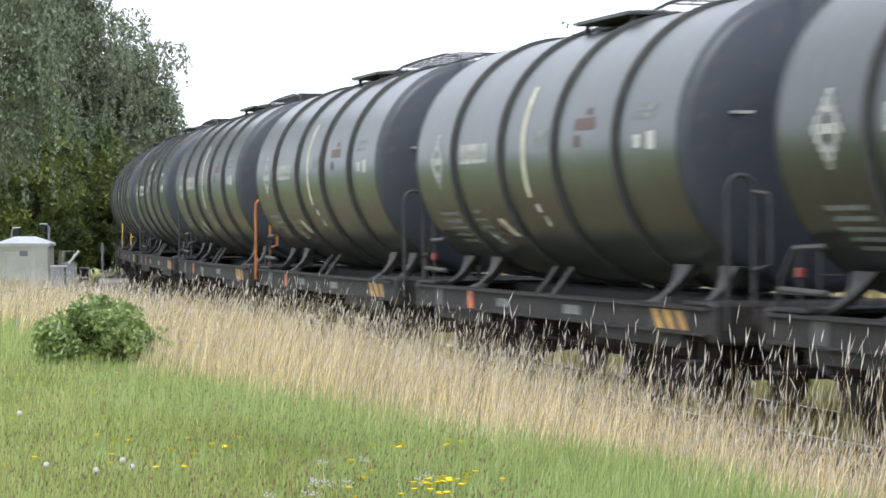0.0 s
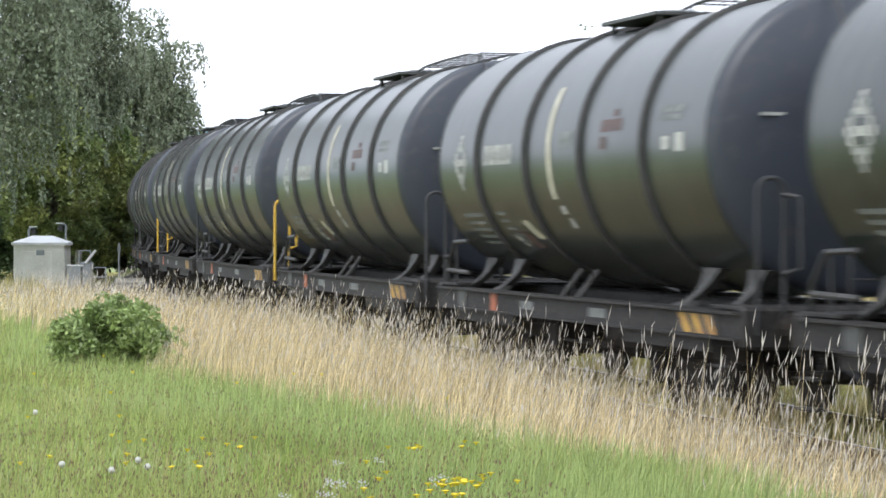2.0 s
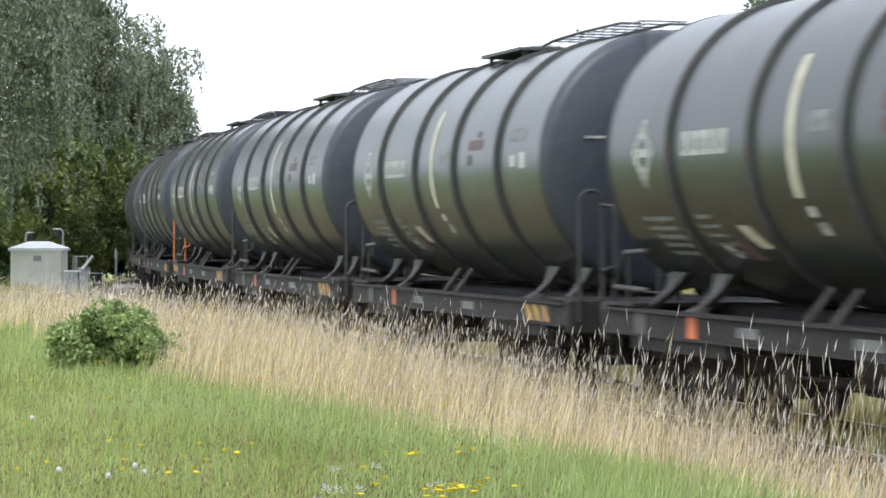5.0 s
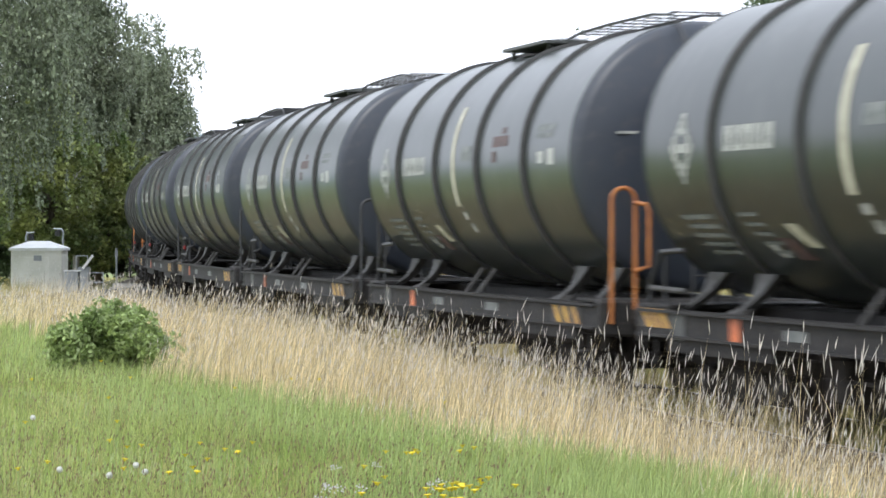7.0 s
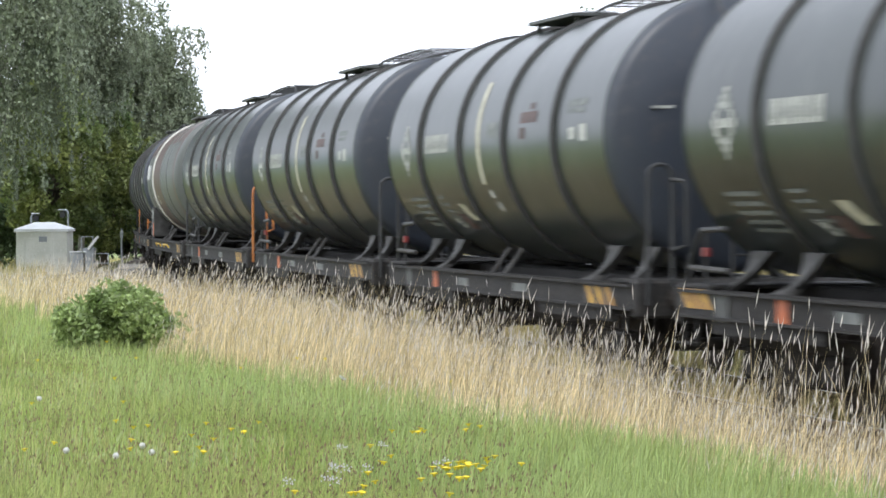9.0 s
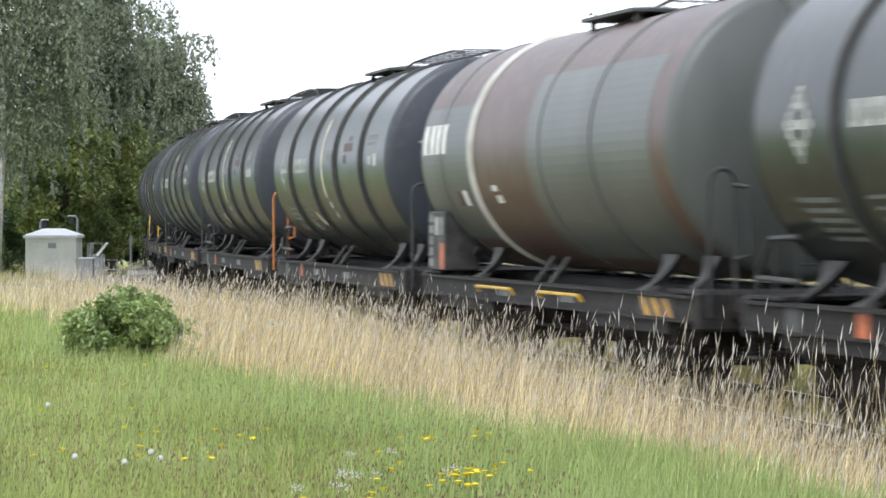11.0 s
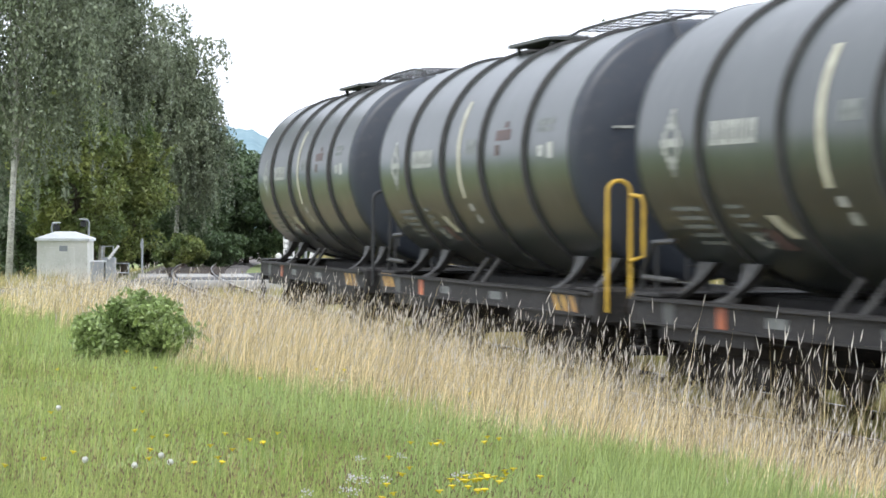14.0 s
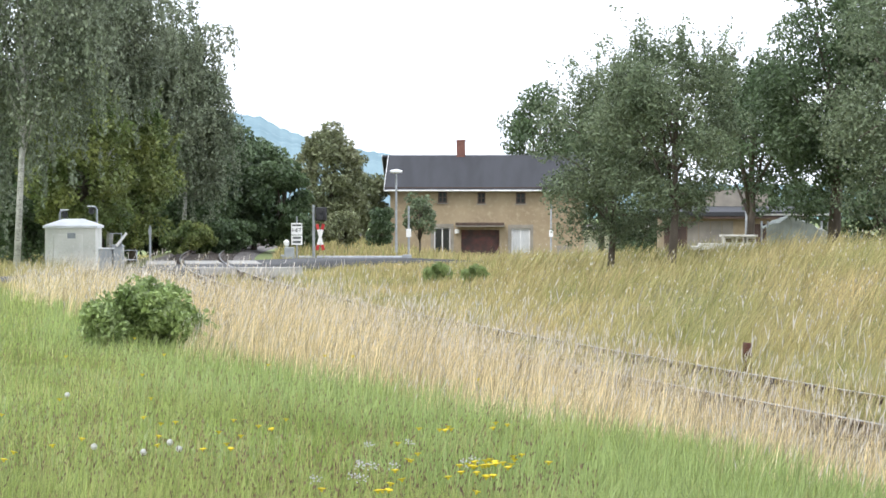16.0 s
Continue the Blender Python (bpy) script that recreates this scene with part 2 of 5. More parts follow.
def lathe(bm, profile, n, axis="x", centre=(0, 0, 0), caps=True):
    """A profile of (along, radius) turned round an axis."""
    c = Vector(centre)
    rings = []
    for a, r in profile:
        ring = []
        for k in range(n):
            w = 6.2831853 * k / n
            p = (a, r * math.cos(w), r * math.sin(w)) if axis == "x" else (r * math.cos(w), a, r * math.sin(w)) if axis == "y" else (r * math.cos(w), r * math.sin(w), a)
            ring.append(bm.verts.new(c + Vector(p)))
        rings.append(ring)
    for i in range(len(rings) - 1):
        for k in range(n):
            bm.faces.new((rings[i][k], rings[i + 1][k], rings[i + 1][(k + 1) % n], rings[i][(k + 1) % n]))
    if caps:
        bm.faces.new(rings[0])
        bm.faces.new(rings[-1][::-1])
    bmesh.ops.recalc_face_normals(bm, faces=bm.faces)
    return bm


def from_arrays(name, verts, faces_flat, loops_per_face, mats, smooth=False):
    """A mesh object from numpy arrays; loops_per_face is one number or an array."""
    me = bpy.data.meshes.new(name)
    nf = len(faces_flat) // loops_per_face if isinstance(loops_per_face, int) else len(loops_per_face)
    me.vertices.add(len(verts))
    me.vertices.foreach_set("co", np.asarray(verts, dtype=np.float32).ravel())
    me.loops.add(len(faces_flat))
    me.loops.foreach_set("vertex_index", np.asarray(faces_flat, dtype=np.int32))
    tot = np.full(nf, loops_per_face, dtype=np.int32) if isinstance(loops_per_face, int) else np.asarray(loops_per_face, dtype=np.int32)
    me.polygons.add(nf)
    me.polygons.foreach_set("loop_start", np.concatenate([[0], np.cumsum(tot)[:-1]]).astype(np.int32))
    me.polygons.foreach_set("loop_total", tot)
    if smooth:
        me.polygons.foreach_set("use_smooth", np.ones(nf, dtype=bool))
    me.update(calc_edges=True)
    me.validate()
    for mm in mats if isinstance(mats, (list, tuple)) else [mats]:
        me.materials.append(mm)
    return new(name, me)


# ---- the lie of the land ----
CX, CY, R = 409.523, 137.909, 420.788      # the track's curve
PHI0 = 0.326097


def on_track(s, lat=0.0, z=0.0):
    """The place s metres along the track (the way the train goes), lat metres to the camera's side."""
    p = PHI0 + s / R
    return Vector((CX - (R + lat) * math.cos(p), CY - (R + lat) * math.sin(p), z))


def track_pose(s, z=0.0):
    p = PHI0 + s / R
    v = on_track(s, 0, z)
    return pose(v.x, v.y, v.z, 0, 0, math.degrees(p) - 90)


def land(x, y):
    """Height of the ground, for numbers or arrays."""
    x, y = np.asarray(x, dtype=float), np.asarray(y, dtype=float)
    d = np.hypot(x - CX, y - CY) - R
    meadow = np.interp(y, [-200, 34, 60, 100, 170, 400, 5000], [0.42, 0.42, 0.02, -0.72, -1.75, -5, -5])
    bank = np.interp(y, [-200, 20, 50, 95, 170, 400, 5000], [1.35, 1.35, 1.1, -0.4, -1.75, -5, -5])
    k = np.clip((d - 2.3) / 3.2, 0, 1)
    k = k * k * (3 - 2 * k)
    near = -0.32 + k * (meadow + 0.32)
    q = np.clip((-d - 2.6) / 11.0, 0, 1)
    q = q * q * (3 - 2 * q) * 0.7 + q * 0.3
    far = -0.32 + q * (bank + 0.32)
    return np.where(d > 0, near, far) + 0.03 * np.sin(x * 0.9 + 1.3 * np.sin(y * 0.23)) * np.clip(np.abs(d) / 4 - 0.8, 0, 1)


def ground_z(x, y):
    return float(land(x, y))


def spot(u, y, up=0.0):
    """A place on the ground at bearing u (x over y) and y metres ahead."""
    return Vector((u * y, y, ground_z(u * y, y) + up))


# ---- ground: one sheet to the horizon ----
def build_ground():
    ang = np.unique(np.concatenate([np.arange(-180, 180, 5.0), np.arange(-30, 30, 1.0), np.arange(-13, 13, 0.25)]))
    rad = np.concatenate([[0.02, 3, 6, 9], np.arange(11, 60, 0.5), np.arange(60, 130, 1.5), np.geomspace(130, 4500, 40)])
    A, D = np.meshgrid(np.radians(ang), rad, indexing="ij")
    X, Y = 0.3 + D * np.sin(A), D * np.cos(A) - 0.4
    V = np.stack([X, Y, land(X, Y)], -1).reshape(-1, 3)
    na, nr = A.shape
    i = np.arange(na)[:, None]
    j = np.arange(nr - 1)[None]
    q = np.stack([i * nr + j, i * nr + j + 1, (i + 1) % na * nr + j + 1, (i + 1) % na * nr + j], -1).reshape(-1)
    ob = from_arrays("ground", V, q, 4, None or GROUND, smooth=True)
    d = np.hypot(X - CX, Y - CY).ravel() - R
    straw = np.clip(1 - np.abs(d - 3.6) / 2.4, 0, 1) + np.clip((-d - 2) / 3, 0, 1) * 0.75
    at = ob.data.attributes.new("straw", "FLOAT", "POINT")
    at.data.foreach_set("value", np.clip(straw, 0, 1).astype(np.float32))
    tagged(ob, "gently sloping meadow soil under green and dry grass", "ground", kind="structure")


def ground_material():
    m = material("meadow_soil", (0.22, 0.28, 0.09), (0.15, 0.21, 0.065), 0.8, 0.95, bump=0.5, bump_scale=6, third=(0.26, 0.25, 0.12))
    nt = m.node_tree
    b = nt.nodes["Principled BSDF"]
    src = b.inputs["Base Color"].links[0].from_socket
    at = nt.nodes.new("ShaderNodeAttribute")
    at.attribute_name = "straw"
    n = nt.nodes.new("ShaderNodeTexNoise")
    n.inputs["Scale"].default_value = 1.7
    r = nt.nodes.new("ShaderNodeValToRGB")
    r.color_ramp.elements[0].color, r.color_ramp.elements[1].color = (0.085, 0.065, 0.042, 1), (0.19, 0.145, 0.08, 1)
    nt.links.new(n.outputs["Fac"], r.inputs["Fac"])
    mx = nt.nodes.new("ShaderNodeMix")
    mx.data_type = "RGBA"
    nt.links.new(at.outputs["Fac"], mx.inputs["Factor"])
    nt.links.new(src, mx.inputs["A"])
    nt.links.new(r.outputs["Color"], mx.inputs["B"])
    nt.links.new(mx.outputs["Result"], b.inputs["Base Color"])
    return m


GROUND = ground_material()
build_ground()


# ---- hills far off ----
def build_hill(name, y, prof, base, mat, label, rough):
    """A long wooded ridge: prof lists (bearing, height)."""
    us = np.arange(-0.6, 0.6, 0.001)
    h = np.interp(us, [p[0] for p in prof], [p[1] for p in prof])
    rng = np.random.default_rng(5)
    h = h + rough * rng.random(len(us)) + rough * 1.5 * np.sin(us * 900) * np.sin(us * 371)
    rows = []
    for k, (f, back) in enumerate(((0, 0), (0.45, 90), (0.8, 190), (1.0, 300), (0.2, 900))):
        rows.append(np.stack([us * (y + back), np.full_like(us, y + back), base + (h - base) * f], -1))
    V = np.concatenate(rows)
    n = len(us)
    i = np.arange(n - 1)[None]
    k = np.arange(4)[:, None]
    q = np.stack([k * n + i, k * n + i + 1, (k + 1) * n + i + 1, (k + 1) * n + i], -1).reshape(-1)
    ob = from_arrays(name, V, q, 4, mat)
    return tagged(ob, label, "hill", kind="structure")


# the far ridge carries its haze in the material colour
build_hill("backdrop", 1900, [(-0.6, 60), (-0.16, 92), (-0.0809, 82), (-0.072, 79), (-0.06, 66), (-0.05, 60), (-0.0355, 52), (-0.02, 46), (0.0, 34), (0.05, 22), (0.6, 10)], -10, HILL, "wooded hills far behind the trees, haze painted in as pale blue-green", 0.7)
build_hill("backdrop_field", 1200, [(-0.6, 2), (-0.04, -1), (-0.01, -1), (0.6, -2)], -12, FIELD_FAR, "pale far fields below the wooded hill", 0.2)


# ---- the track ----
def strip(name, s0, s1, step, section, mat, smooth=False):
    """A profile of (lat, z) swept along the track."""
    ss = np.arange(s0, s1 + step, step)
    V = [on_track(s, a, z) for s in ss for a, z in section]
    m = len(section)
    f = []
    for i in range(len(ss) - 1):
        for k in range(m - 1):
            f += [i * m + k, i * m + k + 1, (i + 1) * m + k + 1, (i + 1) * m + k]
    return from_arrays(name, np.array([tuple(v) for v in V]), np.array(f), 4, mat, smooth)


def build_track():
    bed = strip("ballast_bed", -330, 120, 1.0, [(2.9, -0.5), (1.75, -0.22), (0.9, -0.2), (0, -0.19), (-0.9, -0.2), (-1.75, -0.22), (-2.9, -0.5)], BALLAST)
    tagged(bed, "grey-brown crushed stone ballast under the track", "ballast", kind="structure")
    track = thing("railway_track", pose(0, 0, 0), "single railway track on timber sleepers, curving away", "railway track", kind="structure")
    for lat in (0.755, -0.755):
        r = strip("rail", -330, 120, 1.5, [(lat + 0.07, -0.155), (lat + 0.07, -0.14), (lat + 0.012, -0.12), (lat + 0.012, -0.045), (lat + 0.036, -0.035), (lat + 0.036, -0.006), (lat + 0.03, 0)], RAIL)
        r.parent = track
        r2 = strip("rail", -330, 120, 1.5, [(lat - 0.03, 0), (lat - 0.036, -0.006), (lat - 0.036, -0.035), (lat - 0.012, -0.045), (lat - 0.012, -0.12), (lat - 0.07, -0.14), (lat - 0.07, -0.155)], RAIL)
        r2.parent = track
        r3 = strip("rail_head", -330, 120, 1.5, [(lat + 0.03, 0.001), (lat - 0.03, 0.001)], RAIL_TOP)
        r3.parent = track
    bm = blk(-0.13, 0.13, -1.3, 1.3, -0.3, -0.155, 0.012)
    first = part("sleeper", bm, SLEEPER, track)
    first.matrix_world = track_pose(-140)
    for i in range(1, 262):
        o = bpy.data.objects.new("sleeper", first.data)
        scene.collection.objects.link(o)
        o.parent = track
        o.matrix_world = track_pose(-140 + i * 0.62)
    # rough stones along the bed
    rng = np.random.default_rng(3)
    n = 16000
    s, lat = rng.uniform(-90, 5, n), rng.normal(0, 1.15, n)
    p = PHI0 + s / R
    c = np.stack([CX - (R + lat) * np.cos(p), CY - (R + lat) * np.sin(p), -0.205 - np.clip(np.abs(lat) - 1.7, 0, 2) * 0.24 + rng.uniform(-0.01, 0.02, n)], -1)
    oct_v = np.array([(1, 0, 0), (0, 1, 0), (-1, 0, 0), (0, -1, 0), (0, 0, 1), (0, 0, -1)], float)
    oct_f = np.array([(0, 1, 4), (1, 2, 4), (2, 3, 4), (3, 0, 4), (1, 0, 5), (2, 1, 5), (3, 2, 5), (0, 3, 5)])
    sz = rng.uniform(0.018, 0.042, (n, 1, 1)) * rng.uniform(0.6, 1.2, (n, 1, 3))
    V = c[:, None] + oct_v[None] * sz + rng.normal(0, 0.006, (n, 6, 3))
    F = (np.arange(n)[:, None, None] * 6 + oct_f[None]).reshape(-1)
    st = from_arrays("ballast_stones", V.reshape(-1, 3), F, 3, STONE)
    tagged(st, "loose crushed ballast stones along the rails", "ballast", kind="stuff")


STONE = material("crushed_stone", (0.20, 0.175, 0.155), (0.13, 0.115, 0.10), 9, 0.9, vary=0.4, rand="island")
build_track()


# ---- the train: tank wagons on two bogies ----
TZ, TR = 2.78, 1.509          # tank axis height and radius
LEN = 11.727                   # over the buffers


def decal(bm, x0, x1, a0, a1, lift=0.004, n=6, skew=0.0, slot=0):
    """A patch that follows the tank's near side; angles in degrees above the axis."""
    rows = []
    for i in range(n + 1):
        a = radians(a0 + (a1 - a0) * i / n)
        y, z = -(TR + lift) * math.cos(a), TZ + (TR + lift) * math.sin(a)
        sh = skew * (i / n - 0.5)
        rows.append((bm.verts.new((x0 + sh, y, z)), bm.verts.new((x1 + sh, y, z))))
    for i in range(n):
        fc = bm.faces.new((rows[i][0], rows[i][1], rows[i + 1][1], rows[i + 1][0]))
        fc.material_index = slot
    return bm


def patch(x0, x1, a0, a1, **k):
    return decal(bmesh.new(), x0, x1, a0, a1, **k)


def end_profile(half, dish, sgn):
    """A dished end: tight knuckle, then a shallow bowl."""
    pr = []
    kn = 0.16
    for i in range(6):
        w = radians(75 * i / 5)
        pr.append((sgn * (half + kn * math.sin(w)), TR - kn * (1 - math.cos(w))))
    x0, r0 = pr[-1][0] * sgn, pr[-1][1]
    for i in range(1, 7):
        r = r0 * (1 - i / 6)
        pr.append((sgn * (x0 + (dish - kn) * (1 - (r / r0) ** 2)), max(0.01, r)))
    return pr


def tank_profile(half, dish):
    return [(-half, TR), (-half * 0.5, TR), (0, TR), (half * 0.5, TR), (half, TR)]


def ring(x, w, r0, r1, n=64):
    bm = bmesh.new()
    prof = [(x - w / 2, r0), (x - w * 0.36, r1), (x + w * 0.36, r1), (x + w / 2, r0)]
    rings = [[bm.verts.new((a, r * math.cos(6.2831853 * k / n), TZ + r * math.sin(6.2831853 * k / n))) for k in range(n)] for a, r in prof]
    for i in range(3):
        for k in range(n):
            bm.faces.new((rings[i][k], rings[i + 1][k], rings[i + 1][(k + 1) % n], rings[i][(k + 1) % n]))
    bmesh.ops.recalc_face_normals(bm, faces=bm.faces)
    return bm


def saddle(x, side, lean, foot=0.75, top=0.5):
    """A plate bracket with hollow flanks between the sole bar and the tank, wide at foot and head."""
    bm = bmesh.new()
    sec = []
    n = 8
    for i in range(n + 1):
        t = i / n
        w = 0.15 + (foot - 0.15) * max(0.0, 1 - t * 2.2) ** 2 + (top - 0.15) * max(0.0, t * 1.8 - 0.8) ** 2
        a = radians(-68 + 15 * t)
        y = 1.3 * (1 - t) + (TR + 0.015) * math.cos(a) * t
        z = 1.16 + (TZ + TR * math.sin(a) - 1.16) * t
        cx = x + lean * t
        sec.append([bm.verts.new((cx + dx * w, side * (y + dy), z)) for dx, dy in ((-0.5, 0.04), (0.5, 0.04), (0.5, -0.08), (-0.5, -0.08))])
    for i in range(n):
        for k in range(4):
            bm.faces.new((sec[i][k], sec[i][(k + 1) % 4], sec[i + 1][(k + 1) % 4], sec[i + 1][k]))
    bm.faces.new(sec[0])
    bm.faces.new(sec[-1])
    bmesh.ops.recalc_face_normals(bm, faces=bm.faces)
    return bm


def hoop(x, y, z0, z1, w, r=0.022, along=True):
    """An inverted U of bar."""
    pts = [(-w / 2, z0)] + [(-w / 2 * math.cos(a), z1 - w / 2 + w / 2 * math.sin(a)) for a in np.linspace(0, math.pi, 9)] + [(w / 2, z0)]
    return [((x + a, y, z) if along else (x, y + a, z)) for a, z in pts]


def build_bogie(wagon, bx):
    b = new("bogie")
    b.parent = wagon
    b.location = (bx, 0, 0)
    for side in (-1, 1):
        bm = bmesh.new()
        box(bm, -1.45, 1.45, side * 0.98 - 0.06, side * 0.98 + 0.06, 0.62, 0.78, 0.02)
        box(bm, -0.45, 0.45, side * 0.98 - 0.07, side * 0.98 + 0.07, 0.30, 0.62, 0.03)
        for ax in (-0.9, 0.9):
            box(bm, ax - 0.18, ax + 0.18, side * 1.02 - 0.09, side * 1.02 + 0.09, 0.32, 0.62, 0.03)
            for dx in (-0.3, 0.3):
                for k in range(4):
                    tube(bm, [(ax + dx, side * 0.98, 0.36 + k * 0.075), (ax + dx, side * 0.98, 0.40 + k * 0.075)], 0.075, 8)
                    tube(bm, [(ax + dx, side * 0.98, 0.40 + k * 0.075), (ax + dx, side * 0.98, 0.435 + k * 0.075)], 0.052, 8)
        part("side_frame", bm, BOGIE, b)
        for ax in (-0.9, 0.9):
            part("axle_box_cover", lathe(bmesh.new(), [(side * 1.105, 0.1), (side * 1.14, 0.085)], 10, "y", (ax, 0, 0.46)), FRAME, b)
    part("bolster", blk(-0.28, 0.28, -1.0, 1.0, 0.55, 0.86, 0.03), BOGIE, b)
    for ax in (-0.9, 0.9):
        bm = bmesh.new()
        for side in (-1, 1):
            y = side * 0.75
            lathe(bm, [(y - side * 0.065, 0.485), (y - side * 0.03, 0.468), (y + side * 0.065, 0.452), (y + side * 0.065, 0.39), (y + side * 0.02, 0.36), (y + side * 0.03, 0.12), (y + side * 0.1, 0.1)], 28, "y", (0, 0, 0))
        tube(bm, [(0, -1.05, 0), (0, 1.05, 0)], 0.075, 10)
        w = part("wheelset", bm, WHEEL, b, smooth=False)
        w.location = (ax, 0, 0.46)
        for side in (-1, 1):
            for e in (-1, 1):
                part("brake_block", blk(ax + e * 0.525 - 0.035, ax + e * 0.525 + 0.035, side * 0.75 - 0.05, side * 0.75 + 0.05, 0.32, 0.62, 0.015), BOGIE, b)
    return b


def build_frame(w, light=FRAME):
    """Underframe, buffers, couplers, bogies and brake gear, common to all the wagons."""
    for side in (-1, 1):
        bm = blk(-5.55, 5.55, side * 1.3 - 0.05, side * 1.3 + 0.05, 0.95, 1.2, 0.015)
        box(bm, -5.55, 5.55, side * 1.3 - 0.11, side * 1.3 + 0.11, 1.185, 1.215)
        box(bm, -5.55, 5.55, side * 1.3 - 0.11, side * 1.3 + 0.11, 0.94, 0.965)
        for ex in (-1, 1):
            box(bm, ex * 3.4 - 1.35, ex * 3.4 + 1.35, side * 1.3 - 0.04, side * 1.3 + 0.04, 0.80, 0.95)
        part("sole_bar", bm, light, w)
    part("centre_sill", blk(-5.5, 5.5, -0.22, 0.22, 0.86, 1.24, 0.02), light, w)
    for ex in (-1, 1):
        bm = blk(min(ex * 5.5, ex * 5.68), max(ex * 5.5, ex * 5.68), -1.36, 1.36, 0.86, 1.26, 0.03)
        part("headstock", bm, light, w)
        part("end_deck", blk(min(ex * 4.75, ex * 5.62), max(ex * 4.75, ex * 5.62), -1.34, 1.34, 1.225, 1.265, 0.008), FRAME, w)
        for side in (-1, 1):
            bm = bmesh.new()
            lathe(bm, [(ex * 5.66, 0.15), (ex * 5.95, 0.13), (ex * 5.95, 0.10), (ex * 6.2, 0.10)], 14, "x", (0, side * 0.875, 1.06))
            part("buffer", bm, BOGIE, w)
            bm = blk(min(ex * 6.18, ex * 6.24), max(ex * 6.18, ex * 6.24), side * 0.875 - 0.23, side * 0.875 + 0.23, 0.89, 1.23, 0.025)
            part("buffer_head", bm, BOGIE, w)
        bm = bmesh.new()
        tube(bm, [(ex * 5.6, 0, 1.02), (ex * 6.05, 0, 1.0), (ex * 6.16, 0, 0.9), (ex * 6.05, 0, 0.78)], 0.035, 6)
        part("coupling", bm, BOGIE, w)
        bm = bmesh.new()
        tube(bm, [(ex * 5.7, -0.45, 0.95), (ex * 5.9, -0.42, 0.7), (ex * 6.1, -0.3, 0.55), (ex * 6.2, -0.1, 0.62)], 0.025, 6)
        part("brake_hose", bm, BLACK_METAL, w)
        # footstep under the corner
        bm = bmesh.new()
        for dx in (-0.17, 0.17):
            tube(bm, [(ex * 5.2 + dx, -1.36, 0.95), (ex * 5.2 + dx, -1.4, 0.42)], 0.016, 6)
        box(bm, ex * 5.2 - 0.2, ex * 5.2 + 0.2, -1.5, -1.32, 0.41, 0.435)
        box(bm, ex * 5.2 - 0.2, ex * 5.2 + 0.2, -1.46, -1.34, 0.68, 0.7)
        part("footstep", bm, FRAME, w)
    bm = lathe(bmesh.new(), [(-0.75, 0.05), (-0.72, 0.2), (0.55, 0.2), (0.58, 0.05)], 16, "x", (0.2, -0.5, 0.72))
    part("air_reservoir", bm, BOGIE, w, smooth=False)
    bm = bmesh.new()
    tube(bm, [(-3.0, -0.35, 0.62), (3.0, -0.35, 0.62)], 0.025, 6)
    tube(bm, [(-1.3, -1.15, 0.7), (1.3, -1.15, 0.7)], 0.02, 6)
    box(bm, -1.15, -0.75, -1.2, -0.9, 0.5, 0.9, 0.02)
    part("brake_rigging", bm, BOGIE, w)
    for x in (-0.25, 0.35):
        part("brace", rod([(x, -1.3, 1.2), (x + 0.14, -1.1, 1.5)], 0.035, 6), SADDLE, w)
    for x, ln, foot in ((-4.95, 0.55, 0.4), (-3.5, 0.38, 0.9), (3.3, 0.42, 1.0), (4.75, 0.25, 0.9)):
        for side in (-1, 1):
            part("saddle", saddle(x, side, ln, foot), SADDLE, w)
    for x0, x1 in ((-1.75, -1.25), (0.9, 1.5)):
        part("edge_label", blk(x0, x1, -1.356, -1.352, 1.02, 1.12), MARK_GREY, w)
    build_bogie(w, -3.4)
    build_bogie(w, 3.4)


def top_walkway(w, x0, x1):
    bm = blk(x0, x1, -0.62, 0.62, 4.30, 4.345, 0.005)
    for x in (x0 + 0.15, x1 - 0.15):
        for y in (-0.5, 0.5):
            box(bm, x - 0.03, x + 0.03, y - 0.03, y + 0.03, 4.05, 4.32)
    part("walkway", bm, GRATE, w)
    bm = lathe(bmesh.new(), [(4.15, 0.3), (4.34, 0.3), (4.36, 0.34), (4.40, 0.34), (4.43, 0.2)], 20, "z", ((x0 + x1) / 2, 0, 0))
    part("manhole_dome", bm, TANK, w)
    bm = bmesh.new()
    for y in (-0.3, 0.3):
        tube(bm, [(x1, y, 4.36), (x1 + 0.5, y, 4.40), (x1 + 1.6, y, 4.42), (4.3, y, 4.42), (5.05, y, 4.36), (5.45, y, 4.05), (5.62, y, 3.7), (5.72, y, 3.2), (5.72, y, 1.26)], 0.018, 6)
    for z in np.arange(1.5, 3.9, 0.28):
        tube(bm, [(5.7, -0.3, z), (5.7, 0.3, z)], 0.012, 5)
    for x in np.arange(x1 + 0.3, 5.0, 0.45):
        tube(bm, [(x, -0.3, 4.40), (x, 0.3, 4.40)], 0.012, 5)
        for y in (-0.3, 0.3):
            tube(bm, [(x, y, 4.20), (x, y, 4.41)], 0.012, 5)
    part("ladder", bm, DARK_RAIL, w)


def end_rails(w, mat, label):
    part("handrail", rod(hoop(5.7, -1.1, 1.0, 2.42, 0.27, along=False), 0.024), mat, w, label)
    bm = tube(bmesh.new(), [(5.72, -0.98, 1.55), (5.86, -0.86, 1.6), (5.86, -0.86, 2.15), (5.83, -0.88, 2.24), (5.72, -0.98, 2.26)], 0.024, 8)
    part("handrail", bm, mat, w, label)


